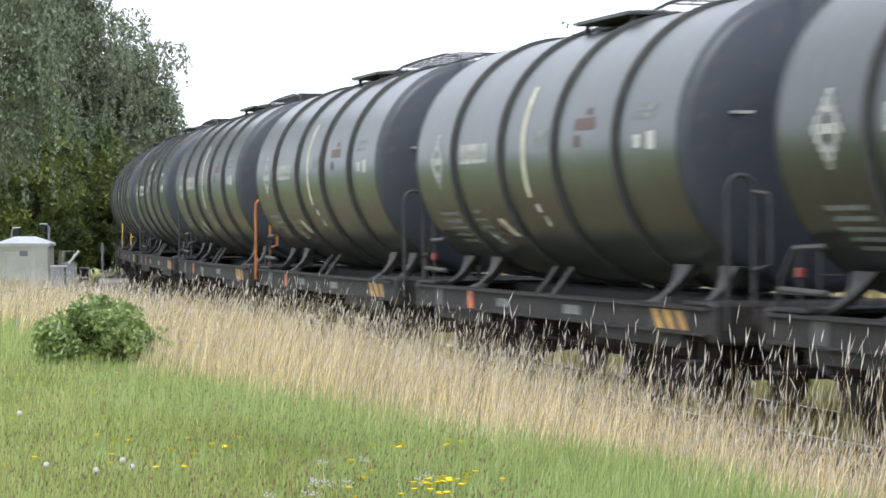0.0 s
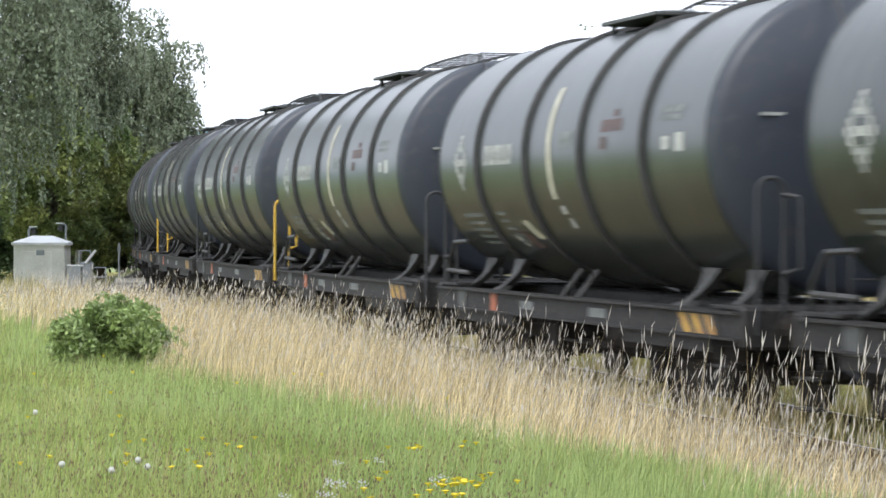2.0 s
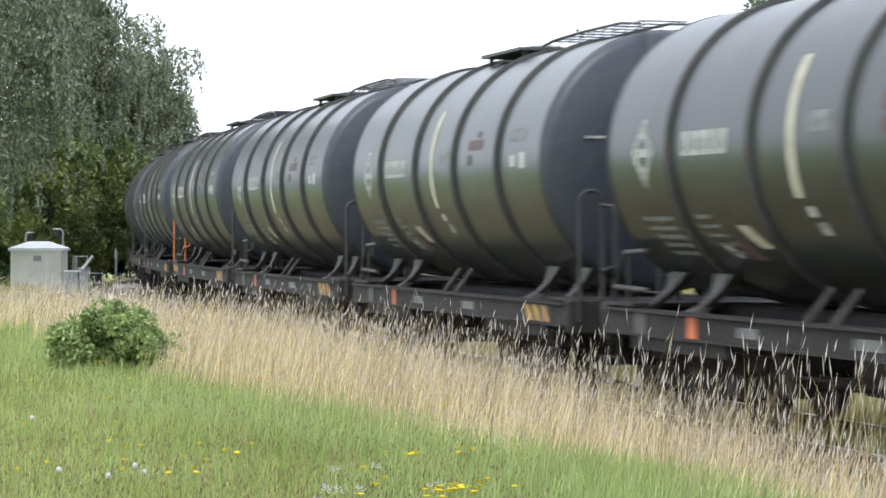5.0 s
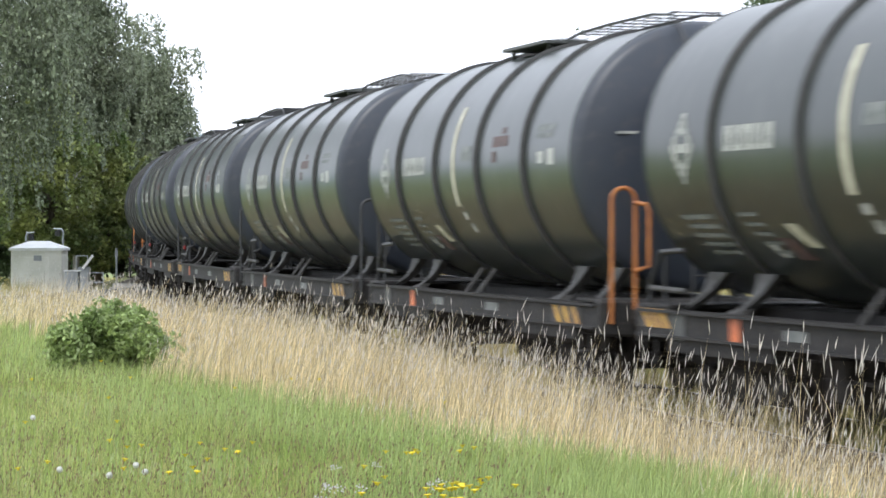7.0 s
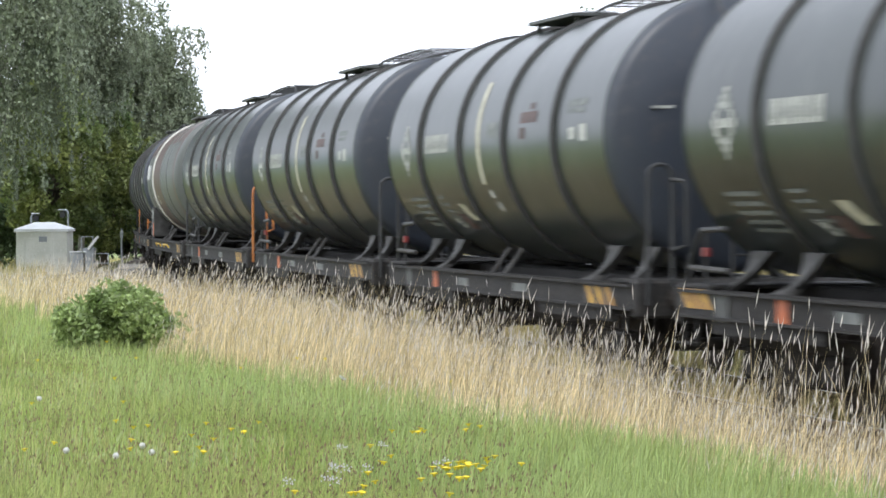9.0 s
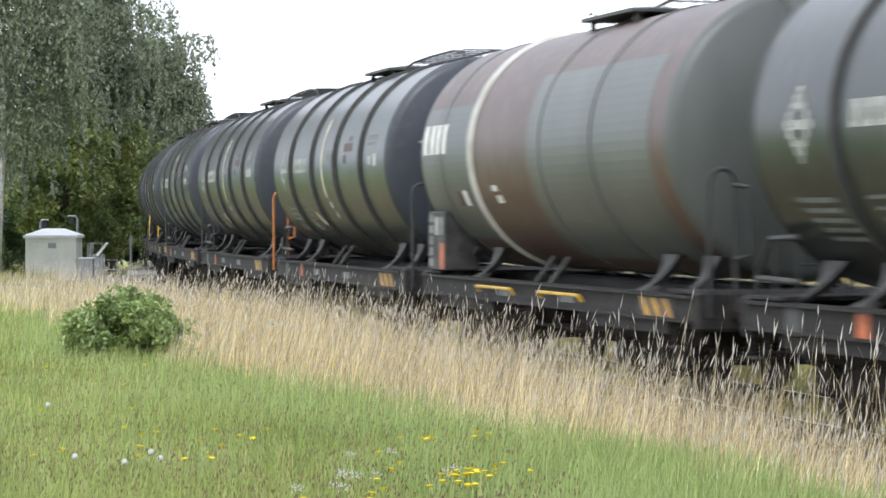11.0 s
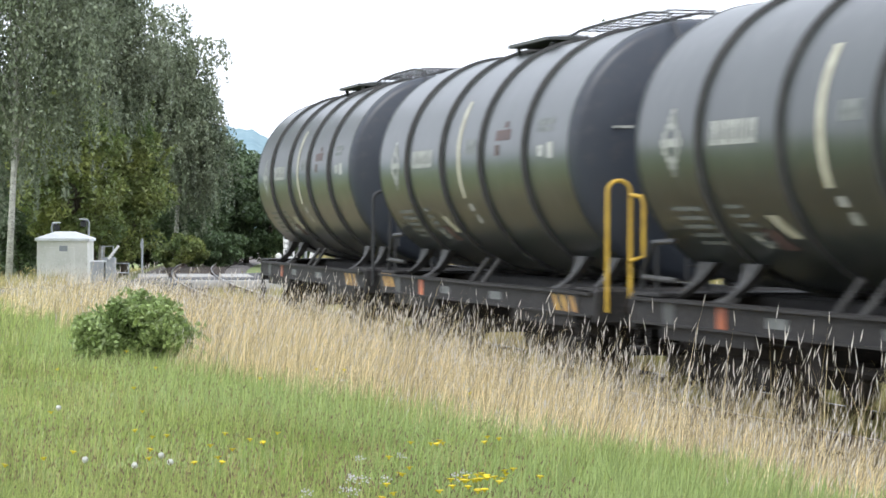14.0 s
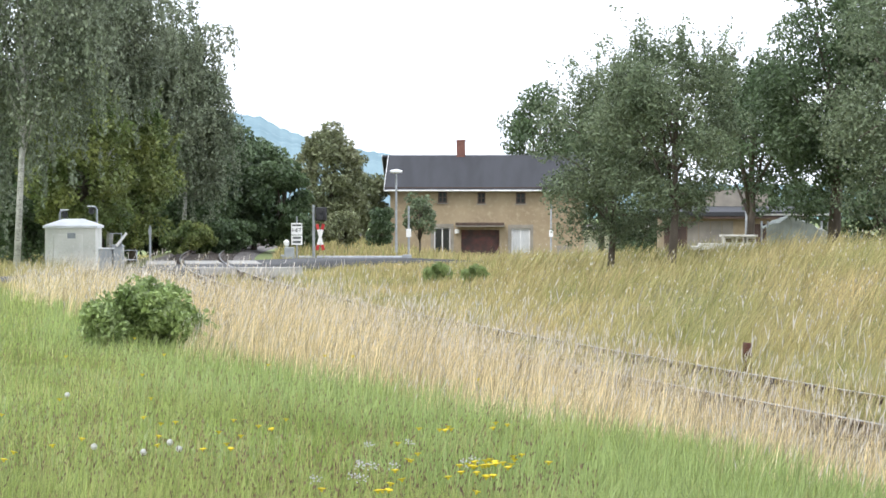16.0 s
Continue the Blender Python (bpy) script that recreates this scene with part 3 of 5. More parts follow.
def rear_frame(w):
    """Bent bars round the brake platform."""
    for y in (-1.25, -0.5):
        bm = tube(bmesh.new(), [(-5.23, y, 1.19), (-5.16, y, 1.46), (-4.88, y, 1.74), (-4.27, y, 1.76)], 0.03, 8)
        tube(bm, [(-4.78, y, 1.19), (-4.78, y, 1.75)], 0.02, 6)
        part("platform_rail", bm, DARK_RAIL, w)
    part("platform_rail", rod([(-5.21, -1.25, 1.37), (-4.22, -1.25, 1.35)], 0.03, 8), SADDLE, w)


def hazard(w, x0, x1):
    part("hazard_plate", blk(x0, x1, -1.36, -1.356, 0.97, 1.17), HAZ_BLK, w, "black plate with worn yellow diagonal stripes")
    bm = bmesh.new()
    n = 3
    for i in range(n):
        a = x0 + 0.02 + (x1 - x0 - 0.40) * i / (n - 1)
        vs = [bm.verts.new(p) for p in ((a + 0.2, -1.361, 0.975), (a + 0.37, -1.361, 0.975), (a + 0.17, -1.361, 1.165), (a, -1.361, 1.165))]
        bm.faces.new(vs)
    part("hazard_stripe", bm, HAZ_YEL, w)


def build_grey_wagon():
    w = thing("tank_wagon", pose(0, 0, 0), "dark grey-green ribbed four-axle tank wagon, grimy, rolling on the track", "tank wagon", "tank wagons of the train")
    tank = part("tank", lathe(bmesh.new(), tank_profile(5.02, 0.42), 72, "x", (0, 0, TZ), False), TANK, w, "dark grey-green painted tank barrel", smooth=True)
    for x in (-3.18, -1.06, 1.06, 3.18):
        part("rib", ring(x, 0.11, TR - 0.01, TR + 0.045), RIB, tank, smooth=True)
    for sg in (-1, 1):
        part("tank_end", lathe(bmesh.new(), end_profile(5.02, 0.36, sg), 72, "x", (0, 0, TZ), False), TANK_END, tank, "slate-blue dished tank end", smooth=True)
    for x in (-5.02, 5.02):
        part("end_seam", ring(x, 0.05, TR - 0.01, TR + 0.008), TANK, tank, smooth=True)
    # faded markings
    bm = bmesh.new()
    for k in range(9):
        t0 = -14 + k * 2.9
        half = 0.30 * (1 - abs(k - 4) / 4.6)
        decal(bm, -3.97 - half, -3.97 - half + 0.09, t0, t0 + 3.1, n=1)
        decal(bm, -3.97 + half - 0.09, -3.97 + half, t0, t0 + 3.1, n=1)
    decal(bm, -4.13, -3.81, -2.4, 0.8, n=1)
    decal(bm, -4.06, -3.88, 4.5, 6.8, n=1)
    decal(bm, -4.06, -3.88, -8.4, -6.1, n=1)
    tagged(part("emblem", bm, MARK_WHITE, tank, "faded white diamond outline"), kind="stuff")
    bm = bmesh.new()
    for i in range(5):
        x = -2.86 + i * 0.25
        decal(bm, x, x + 0.20, -3, 6, n=2)
        decal(bm, x + 0.05, x + 0.11, -1, 3, lift=0.006, n=1, slot=1)
    part("lettering", bm, [MARK_WHITE, MARK_GREY], tank, "weathered white lettering, unreadable")
    bm = bmesh.new()
    decal(bm, -0.22, -0.06, -20, 30, n=16, skew=-0.05)
    part("stripe", bm, MARK_CREAM, tank, "cream vertical gauge stripe")
    part("marking", patch(-0.05, 0.13, -27, -23, n=1), MARK_WHITE, tank)
    part("marking", patch(0.06, 0.24, -34, -29, n=1), MARK_WHITE, tank)
    bm = bmesh.new()
    decal(bm, 0.25, 0.75, 2, 9, n=2)
    part("marking", bm, MARK_GREY, tank)
    for a in ((1.75, 2.45, 7, 12), (1.75, 1.98, 0, 5), (2.1, 2.3, 13, 16)):
        part("marking", patch(*a, n=2), MARK_RED, tank, "faded red lettering")
    for a in ((3.65, 4.35, 12, 15), (3.65, 4.3, 9, 11)):
        part("marking", patch(*a, n=1), MARK_GREY, tank)
    for a in ((3.75, 3.98, -2, 3), (4.15, 4.4, -3, 4)):
        part("marking", patch(*a, n=1), MARK_WHITE, tank)
    bm = bmesh.new()
    for k in range(5):
        decal(bm, -4.35 + k * 0.06, -3.5 + k * 0.06, -28 - k * 4, -26 - k * 4, n=1)
        decal(bm, -2.85 + k * 0.08, -2.4 + k * 0.08, -27 - k * 4, -25.4 - k * 4, n=1)
    tagged(part("data_panel", bm, MARK_GREY, tank, "rows of faded small lettering"), kind="stuff")
    bm = bmesh.new()
    decal(bm, -1.75, -1.45, -40, -30, n=3, skew=-0.3)
    part("marking", bm, MARK_CREAM, tank)
    bm = bmesh.new()
    decal(bm, -2.15, -1.75, -46, -36, n=3, skew=-0.25)
    part("marking", bm, MARK_RED, tank, "faded red placard")
    part("marking", patch(-2.5, -2.3, -45, -38, n=2, skew=-0.2), MARK_WHITE, tank)
    part("end_plate", blk(5.27, 5.30, -1.04, -0.74, 3.02, 3.05), MARK_WHITE, tank, "narrow white plate on the tank end")
    build_frame(w)
    top_walkway(w, -0.95, 1.05)
    hazard(w, 3.85, 4.95)
    part("number_plate", blk(-3.05, -2.8, -1.364, -1.357, 0.95, 1.19, 0.002), PLATE_ORANGE, w, "worn orange plate on the sole bar")
    part("placard_holder", blk(-4.6, -4.25, -1.364, -1.357, 0.92, 1.18, 0.002), GRATE, w)
    end_rails(w, DARK_RAIL, "")
    return w


def build_brown_wagon():
    w = thing("tank_wagon", pose(0, 0, 0), "brown and sage-green tank wagon with a pale ring band", "tank wagon", "tank wagons of the train")
    tank = part("tank", lathe(bmesh.new(), tank_profile(5.1, 0.45), 72, "x", (0, 0, TZ), False), TANK_BROWN, w, "rust-brown painted tank barrel", smooth=True)
    for sg in (-1, 1):
        part("tank_end", lathe(bmesh.new(), end_profile(5.1, 0.36, sg), 72, "x", (0, 0, TZ), False), TANK_SAGE, tank, "sage-green dished tank end", smooth=True)
    part("pale_ring", ring(-2.5, 0.20, TR - 0.01, TR + 0.035), PALE_RING, tank, "pale worn ring band", smooth=True)
    bm = decal(bmesh.new(), -5.05, -2.6, -48, 24, n=20)
    part("painted_panel", bm, TANK_SAGE, tank, "faded sage-green painted panel")
    bm = decal(bmesh.new(), 0.1, 4.6, -60, 34, n=24)
    part("painted_panel", bm, TANK_SAGE, tank, "faded sage-green painted panel")
    part("rib", ring(-4.0, 0.05, TR - 0.01, TR + 0.012), TANK_SAGE, tank, smooth=True)
    for x in (0.6, 2.6):
        part("rib", ring(x, 0.06, TR - 0.01, TR + 0.02), TANK_SAGE, tank, smooth=True)
    for a, b in ((-4.98, -4.76), (-4.62, -4.4), (-4.3, -4.1), (-4.02, -3.78)):
        part("lettering", patch(a, b, 0, 15, lift=0.009, n=4), LETTER_WHITE, tank, "bold white painted block")
    part("marking", patch(-3.5, -3.1, -27, -19, lift=0.009, n=3), MARK_RED, tank)
    part("marking", patch(-3.2, -3.0, -27, -19, lift=0.011, n=3), LETTER_WHITE, tank)
    part("marking", patch(-1.75, -1.5, -20, -17, n=1), LETTER_WHITE, tank)
    part("marking", patch(-1.65, -1.4, -26, -22, n=1), LETTER_WHITE, tank)
    build_frame(w)
    top_walkway(w, -0.6, 1.4)
    part("equipment_cabinet", blk(-5.25, -4.35, -1.38, -0.9, 1.27, 2.02, 0.02), SADDLE, w, "grey-green box with data labels")
    for k in range(5):
        part("cabinet_label", blk(-5.2, -4.95, -1.386, -1.381, 1.32 + k * 0.14, 1.42 + k * 0.14), MARK_GREY, w)
    part("cabinet_label", blk(-4.85, -4.7, -1.386, -1.381, 1.72, 1.95), MARK_WHITE, w)
    part("cabinet_label", blk(-4.62, -4.42, -1.386, -1.381, 1.72, 1.95), MARK_GREY, w)
    part("number_plate", blk(-4.58, -4.38, -1.388, -1.382, 1.29, 1.62), PLATE_ORANGE, w, "worn orange plate")
    for x0 in (-2.4, 0.4):
        part("shunter_rail", rod([(x0, -1.42, 1.05), (x0, -1.46, 1.12), (x0 + 1.6, -1.46, 1.12), (x0 + 1.6, -1.42, 1.05)], 0.02, 6), YELLOW, w, "yellow grab rail along the sole bar")
    hazard(w, 3.85, 4.95)
    end_rails(w, DARK_RAIL, "")
    return w


def shorten(w):
    """Bring a wagon drawn 12.5 m long to its true length, and its deck to its true height."""
    for o in w.children_recursive:
        if o.name.startswith("bogie"):
            o.location.x *= KX
        elif not o.parent.name.startswith("bogie"):
            tank = o.name.startswith("tank") or o.parent.name.startswith("tank") and o.parent != w
            for v in o.data.vertices:
                v.co.x *= KX
                if not tank:
                    v.co.z -= 0.055 * min(1.0, max(0.0, (2.0 - v.co.z) / 0.75))


KX = LEN / 12.5


def build_train():
    grey = build_grey_wagon()
    brown = build_brown_wagon()
    shorten(grey)
    shorten(brown)
    meshes = {}
    for o in grey.children:
        if o.name.startswith("handrail"):
            for key, mat in (("orange", ORANGE), ("yellow", YELLOW)):
                me = o.data.copy()
                me.materials[0] = mat
                meshes[(key, o.data.name)] = me
    colours = {1: "yellow", 4: "orange", 7: "orange", 12: "orange", 16: "yellow", 18: "yellow", 21: "orange"}
    wagons = [(0, grey), (6, brown)]
    for k in range(1, 28):
        if k == 6:
            continue
        c = copy_thing(grey, pose(0, 0, 0))
        wagons.append((k, c))
        rear_frame(c)
        if k in colours:
            for o in c.children:
                if o.name.startswith("handrail"):
                    o.data = meshes[(colours[k], o.data.name)]
                    o["label"] = colours[k] + " painted end handrail"
        if k in (1, 3, 6, 10, 13):
            hazard(c, -5.22, -4.36)
        if k in (16, 17):
            for a, b in (((-1.1, 3.35), (-0.75, 3.5)), ((-1.15, 3.1), (-0.8, 3.3)), ((-1.2, 2.75), (-0.95, 3.0)), ((-1.25, 2.45), (-0.7, 2.6)), ((-1.1, 2.2), (-0.8, 2.4))):
                pts = [(5.11, a[0], a[1]), (5.10, a[0] + 0.1, a[1] + 0.25), (5.12, (a[0] + b[0]) / 2, a[1]), (5.12, b[0] - 0.05, b[1] + 0.2), (5.14, b[0], b[1] - 0.15)]
                part("graffiti_stroke", rod(pts, 0.022, 6), GRAFFITI, c, "purple sprayed graffiti on the tank end")
        if k in (8, 9, 10, 23, 24):
            part("marker_lamp", blk(-4.82, -4.73, -1.28, -1.22, 1.48, 1.57, 0.01), LAMP_RED, c, "red reflector on the platform rail")
    return sorted(wagons, key=lambda a: a[0])


# seconds, and how far along the track the middle of the last wagon is
RUN = [(0, -297.26), (0.5, -288.87), (1, -279.41), (1.5, -270.72), (2, -261.77), (2.5, -253), (3, -243.83), (3.5, -235.28),
       (4, -225.94), (4.5, -217.01), (5, -208.08), (5.5, -199.16), (6, -190.23), (6.5, -181.3), (7, -171.84), (7.5, -163.28),
       (8, -153.82), (8.5, -144.89), (9, -135.7), (9.5, -126.54), (10, -117.38), (10.5, -108.21), (11, -99.05), (11.5, -89.89),
       (12, -80.6), (12.5, -71.71), (13, -62.19), (13.5, -53.33), (14, -43.82), (14.5, -35), (15, -25.44), (15.5, -16.58),
       (16, -7.1)]


def along(t, k):
    """How far along the track the middle of wagon k is at t seconds."""
    return float(np.interp(t, [r[0] for r in RUN], [r[1] for r in RUN])) + k * LEN


TRAIN = build_train()


def wheelsets(w):
    return [o for o in w.children_recursive if o.name.startswith("wheelset")]


def motions():
    for k, w in TRAIN:
        walk(w, [(i * 0.5, track_pose(along(i * 0.5, k))) for i in range(33)])
    # the butterfly's way over the grass
    way = ((0, 5.2, 0.75, 30), (6, 4.2, 0.7, 60), (8.3, 1.5, 0.5, 100), (8.5, 0.747, 0.48, 120), (8.6, 0.48, 0.6, 160), (8.7, 0.363, 0.583, 100), (8.8, -0.1, 0.636, 150), (8.9, -0.302, 0.785, 110), (9.0, -0.459, 0.892, 150),
           (9.1, -0.448, 0.91, 90), (9.2, -0.348, 1.08, 60), (10.2, -0.7, 1.25, 110), (11.3, -0.978, 1.29, 150), (11.6, -0.935, 1.26, 120), (12.5, -0.512, 0.90, 60), (13.0, -0.583, 0.966, 90), (14.8, -0.6, 0.95, 100), (15.4, -0.55, 1.11, 60), (16.0, -0.7, 1.0, 100))
    walk(BUTTERFLY, [(t, pose(x, 16, z, 25, 0, a)) for t, x, z, a in way])
    # the wheels roll; alike wheelsets share one action
    models = {0: wheelsets(TRAIN[0][1]), 6: wheelsets(TRAIN[6][1])}
    for ws in models.values():
        for o in ws:
            x, y, z = o.location
            walk(o, [(i / FPS, pose(x, y, z, 0, math.degrees(along(i / FPS, 0) / 0.46), 0)) for i in range(16 * FPS + 1)])
    for k, w in TRAIN:
        if k in models:
            continue
        for o, src in zip(wheelsets(w), models[0]):
            o.rotation_mode = "QUATERNION"
            data = o.animation_data_create()
            data.action = src.animation_data.action
            data.action_slot = src.animation_data.action_slot


# ---- crossing, road and railside things ----
def build_crossing():
    # road over the track
    a, b = Vector((-12.6, 66.0, 0)), Vector((2.0, 124.0, 0))
    d = (b - a).normalized()
    nrm = Vector((-d.y, d.x, 0))
    n = 60
    V, F = [], []
    for i in range(n + 1):
        p = a + (b - a) * (i / n)
        dist = abs(math.hypot(p.x - CX, p.y - CY) - R)
        k = min(1, max(0, (dist - 3) / 9))
        z = (1 - k) * 0.0 + k * (ground_z(p.x, p.y) + 0.08)
        for o in (-1.7, -1.65, 1.65, 1.7):
            q = p + nrm * o
            V.append((q.x, q.y, z - (0.3 if abs(o) == 1.7 else 0.012)))
    for i in range(n):
        for k in range(3):
            F += [i * 4 + k, i * 4 + k + 1, i * 4 + 5 + k, i * 4 + 4 + k]
    ob = from_arrays("road", np.array(V), np.array(F), 4, ASPHALT)
    tagged(ob, "narrow grey asphalt lane over the level crossing", "road", kind="structure")
    # concrete crossing slabs beside and between the rails
    cross = thing("level_crossing", pose(0, 0, 0), "pale concrete slabs of a level crossing", "level crossing", kind="structure")
    for i in range(4):
        for lat, wd in ((0.0, 1.25), (1.45, 1.05), (-1.45, 1.05)):
            o = part("slab", blk(-0.58, 0.58, -wd / 2, wd / 2, -0.16, 0.012, 0.015), CONCRETE, cross)
            o.matrix_world = track_pose(-90.5 + i * 1.2) @ pose(0, -lat, 0)
    for p, l in (((-6.2, 79.5), 3.6),):
        kb = link("kerb", blk(-l / 2, l / 2, -0.12, 0.12, -0.3, 0.09, 0.02), CONCRETE)
        kb.matrix_world = pose(p[0], p[1], max(-0.02, ground_z(*p)), 0, 0, 8)
        tagged(kb, "weathered concrete kerb beside the crossing", "kerb", kind="structure")


def build_hut():
    y = 95.0
    x0, x1 = -14.88, -12.98
    g = ground_z(-13.9, y)
    h = thing("equipment_hut", pose((x0 + x1) / 2, y, g), "small cream rendered trackside hut with white roof", "hut")
    hw = (x1 - x0) / 2
    part("wall", blk(-hw, hw, 0, 1.7, -0.2, 1.75, 0.02), HUT_WALL, h)
    bm = bmesh.new()
    o = hw + 0.07
    lo = [bm.verts.new(p) for p in ((-o, -0.08, 1.74), (o, -0.08, 1.74), (o, 1.78, 1.74), (-o, 1.78, 1.74))]
    mid = [bm.verts.new(p) for p in ((-o, -0.08, 1.84), (o, -0.08, 1.84), (o, 1.78, 1.84), (-o, 1.78, 1.84))]
    top = [bm.verts.new(p) for p in ((-0.35, 0.6, 2.09), (0.35, 0.6, 2.09), (0.35, 1.1, 2.09), (-0.35, 1.1, 2.09))]
    for a, b in ((lo, mid), (mid, top)):
        for k in range(4):
            bm.faces.new((a[k], a[(k + 1) % 4], b[(k + 1) % 4], b[k]))
    bm.faces.new(top)
    bm.faces.new(lo[::-1])
    part("roof", bm, HUT_ROOF, h, "white hipped roof")
    d = part("door", blk(-0.62, 0.45, -0.02, 0.0, 0.0, 1.5, 0.008), HUT_WALL, h)
    part("vent", blk(-0.1, 0.2, -0.03, -0.021, 1.36, 1.56, 0.004), GREY_BOX, d)
    part("hinge", blk(-0.6, -0.55, -0.035, -0.021, 0.3, 0.4), GREY_BOX, d)
    # light mast beside the hut
    for dx, top, wide in ((-0.68, 0.42, 0.18), (0.72, 0.56, -0.2)):
        s = thing("signal_mast", pose((x0 + x1) / 2 + dx, y + 2.0, g), "thin pale pipe mast with a small dark lamp head", "signal mast", "masts behind the hut")
        part("pole", rod([(0, 0, 0), (0, 0, 1.98 + top - 0.1), (wide * 0.3, 0, 1.98 + top), (wide, 0, 1.98 + top)], 0.04, 8), GALV, s)
        part("lamp_head", blk(wide - 0.1, wide + 0.1, -0.1, 0.1, 1.75 + top - 0.05, 1.94 + top, 0.02), BLACK_METAL, s)
        part("hood", blk(wide - 0.14, wide + 0.14, -0.2, 0.1, 1.985 + top, 2.02 + top, 0.01), HUT_ROOF, s)


def build_barrier_machine():
    y = 91.0
    p = spot(-0.1325, y)
    c = thing("switch_cabinet", Matrix.Translation(p), "low pale grey switch cabinet beside the hut", "cabinet")
    part("body", blk(-0.28, 0.28, 0, 0.4, 0, 0.82, 0.02), GREY_BOX, c)
    part("lid", blk(-0.31, 0.31, -0.03, 0.43, 0.822, 0.87, 0.01), HUT_ROOF, c)
    p = spot(-0.1282, y)
    c = thing("barrier_machine", Matrix.Translation(p), "grey steel barrier drive with white folded counterweight", "barrier drive")
    part("body", blk(-0.22, 0.2, 0, 0.45, 0, 0.95, 0.03), GREY_BOX, c)
    part("frame", rod([(-0.25, 0, 0.9), (-0.25, 0, 1.35), (0.15, 0, 1.35), (0.15, 0, 0.9)], 0.025, 6), GALV, c)
    part("arm", blk(-0.04, 0.05, -0.1, 0.0, 0.0, 0.6, 0.01), SIGN_WHITE, c).matrix_local = pose(-0.02, -0.02, 0.9, 0, 38, 0)
    p = spot(-0.1232, y)
    c = thing("guard_railing", Matrix.Translation(p), "short galvanised pipe railing", "railing")
    part("rail", rod([(-0.3, 0, 0), (-0.3, 0, 0.72), (0.25, 0, 0.72), (0.25, 0, 0)], 0.025, 8), GALV, c)
    part("mid_rail", rod([(-0.3, 0, 0.38), (0.25, 0, 0.38)], 0.02, 8), GALV, c)
    p = spot(-0.1152, 98)
    c = thing("marker_post", Matrix.Translation(p), "slim grey steel post in the grass", "post")
    part("pole", rod([(0, 0, 0), (0, 0, 1.55)], 0.045, 8), GALV, c)
    part("plate", blk(-0.06, 0.06, -0.06, -0.047, 1.2, 1.45), GREY_BOX, c)


def lettering(text, size, mat, parent, m, label=""):
    cu = bpy.data.curves.new("text", "FONT")
    cu.body, cu.size, cu.align_x, cu.align_y, cu.extrude = text, size, "CENTER", "CENTER", 0.002
    tmp = bpy.data.objects.new("text", cu)
    scene.collection.objects.link(tmp)
    me = bpy.data.meshes.new_from_object(tmp.evaluated_get(bpy.context.evaluated_depsgraph_get()))
    bpy.data.objects.remove(tmp)
    me.materials.clear()
    me.materials.append(mat)
    o = new("lettering", me)
    o.parent = parent
    o.matrix_local = m
    return o


def build_signals():
    y = 105.0
    p = spot(-0.0575, y)
    zoff = -0.5 - p.z
    s = thing("warning_sign", Matrix.Translation(p), "white rectangular signboard on a post with black lettering", "sign")
    part("post", rod([(0, 0.04, 0), (0, 0.04, 1.9)], 0.035, 8), GALV, s)
    b1 = part("board", blk(-0.23, 0.23, 0, 0.015, 1.30 + zoff, 1.78 + zoff, 0.004), SIGN_WHITE, s)
    part("bar", blk(-0.19, 0.19, -0.006, -0.001, 1.66 + zoff, 1.72 + zoff), BLACK_METAL, b1)
    lettering("HET", 0.22, BLACK_METAL, b1, pose(0, -0.003, 1.48 + zoff, 90, 0, 0))
    b2 = part("board", blk(-0.23, 0.23, 0, 0.015, 0.88 + zoff, 1.27 + zoff, 0.004), SIGN_WHITE, s)
    for k in range(2):
        part("bar", blk(-0.17, 0.17, -0.006, -0.001, 0.95 + zoff + k * 0.17, 1.05 + zoff + k * 0.17), MARK_GREY, b2)
    p = spot(-0.0605, y - 0.5)
    c = thing("control_box", Matrix.Translation(p), "squat grey crossing control box", "cabinet")
    part("body", blk(-0.2, 0.2, 0, 0.3, 0, 0.62, 0.03), GREY_BOX, c)
    part("bell", lathe(bmesh.new(), [(0.62, 0.05), (0.7, 0.11), (0.85, 0.13), (0.93, 0.05)], 14, "z", (-0.12, 0.1, 0)), SIGN_WHITE, c)
    p = spot(-0.0509, 106)
    s = thing("crossing_signal", Matrix.Translation(p), "level crossing light signal with red and white cross", "crossing signal")
    top = 1.971 + 0.0006 * 106 - p.z
    part("pole", rod([(0, 0, 0), (0, 0, top)], 0.06, 10), GALV, s)
    hd = part("signal_head", blk(0.09, 0.55, -0.12, 0.1, top - 0.68, top - 0.1, 0.03), BLACK_METAL, s)
    for k in range(2):
        part("visor", rod([(0.30, -0.125, top - 0.24 - k * 0.28), (0.30, -0.3, top - 0.24 - k * 0.28)], 0.1, 12), BLACK_METAL, hd)
    for a in (14, -14):
        arm = part("cross_arm", blk(-0.06, 0.06, -0.02, 0.0, -0.55, 0.55, 0.004), SIGN_WHITE, s, "white cross arm with red ends")
        arm.matrix_local = pose(0.28, -0.06 - (0.025 if a > 0 else 0), top - 1.35, 0, a, 0)
        for e in (-1, 1):
            part("red_tip", blk(-0.062, 0.062, -0.026, 0.002, min(e * 0.33, e * 0.56), max(e * 0.33, e * 0.56), 0.002), SIGN_RED, arm)


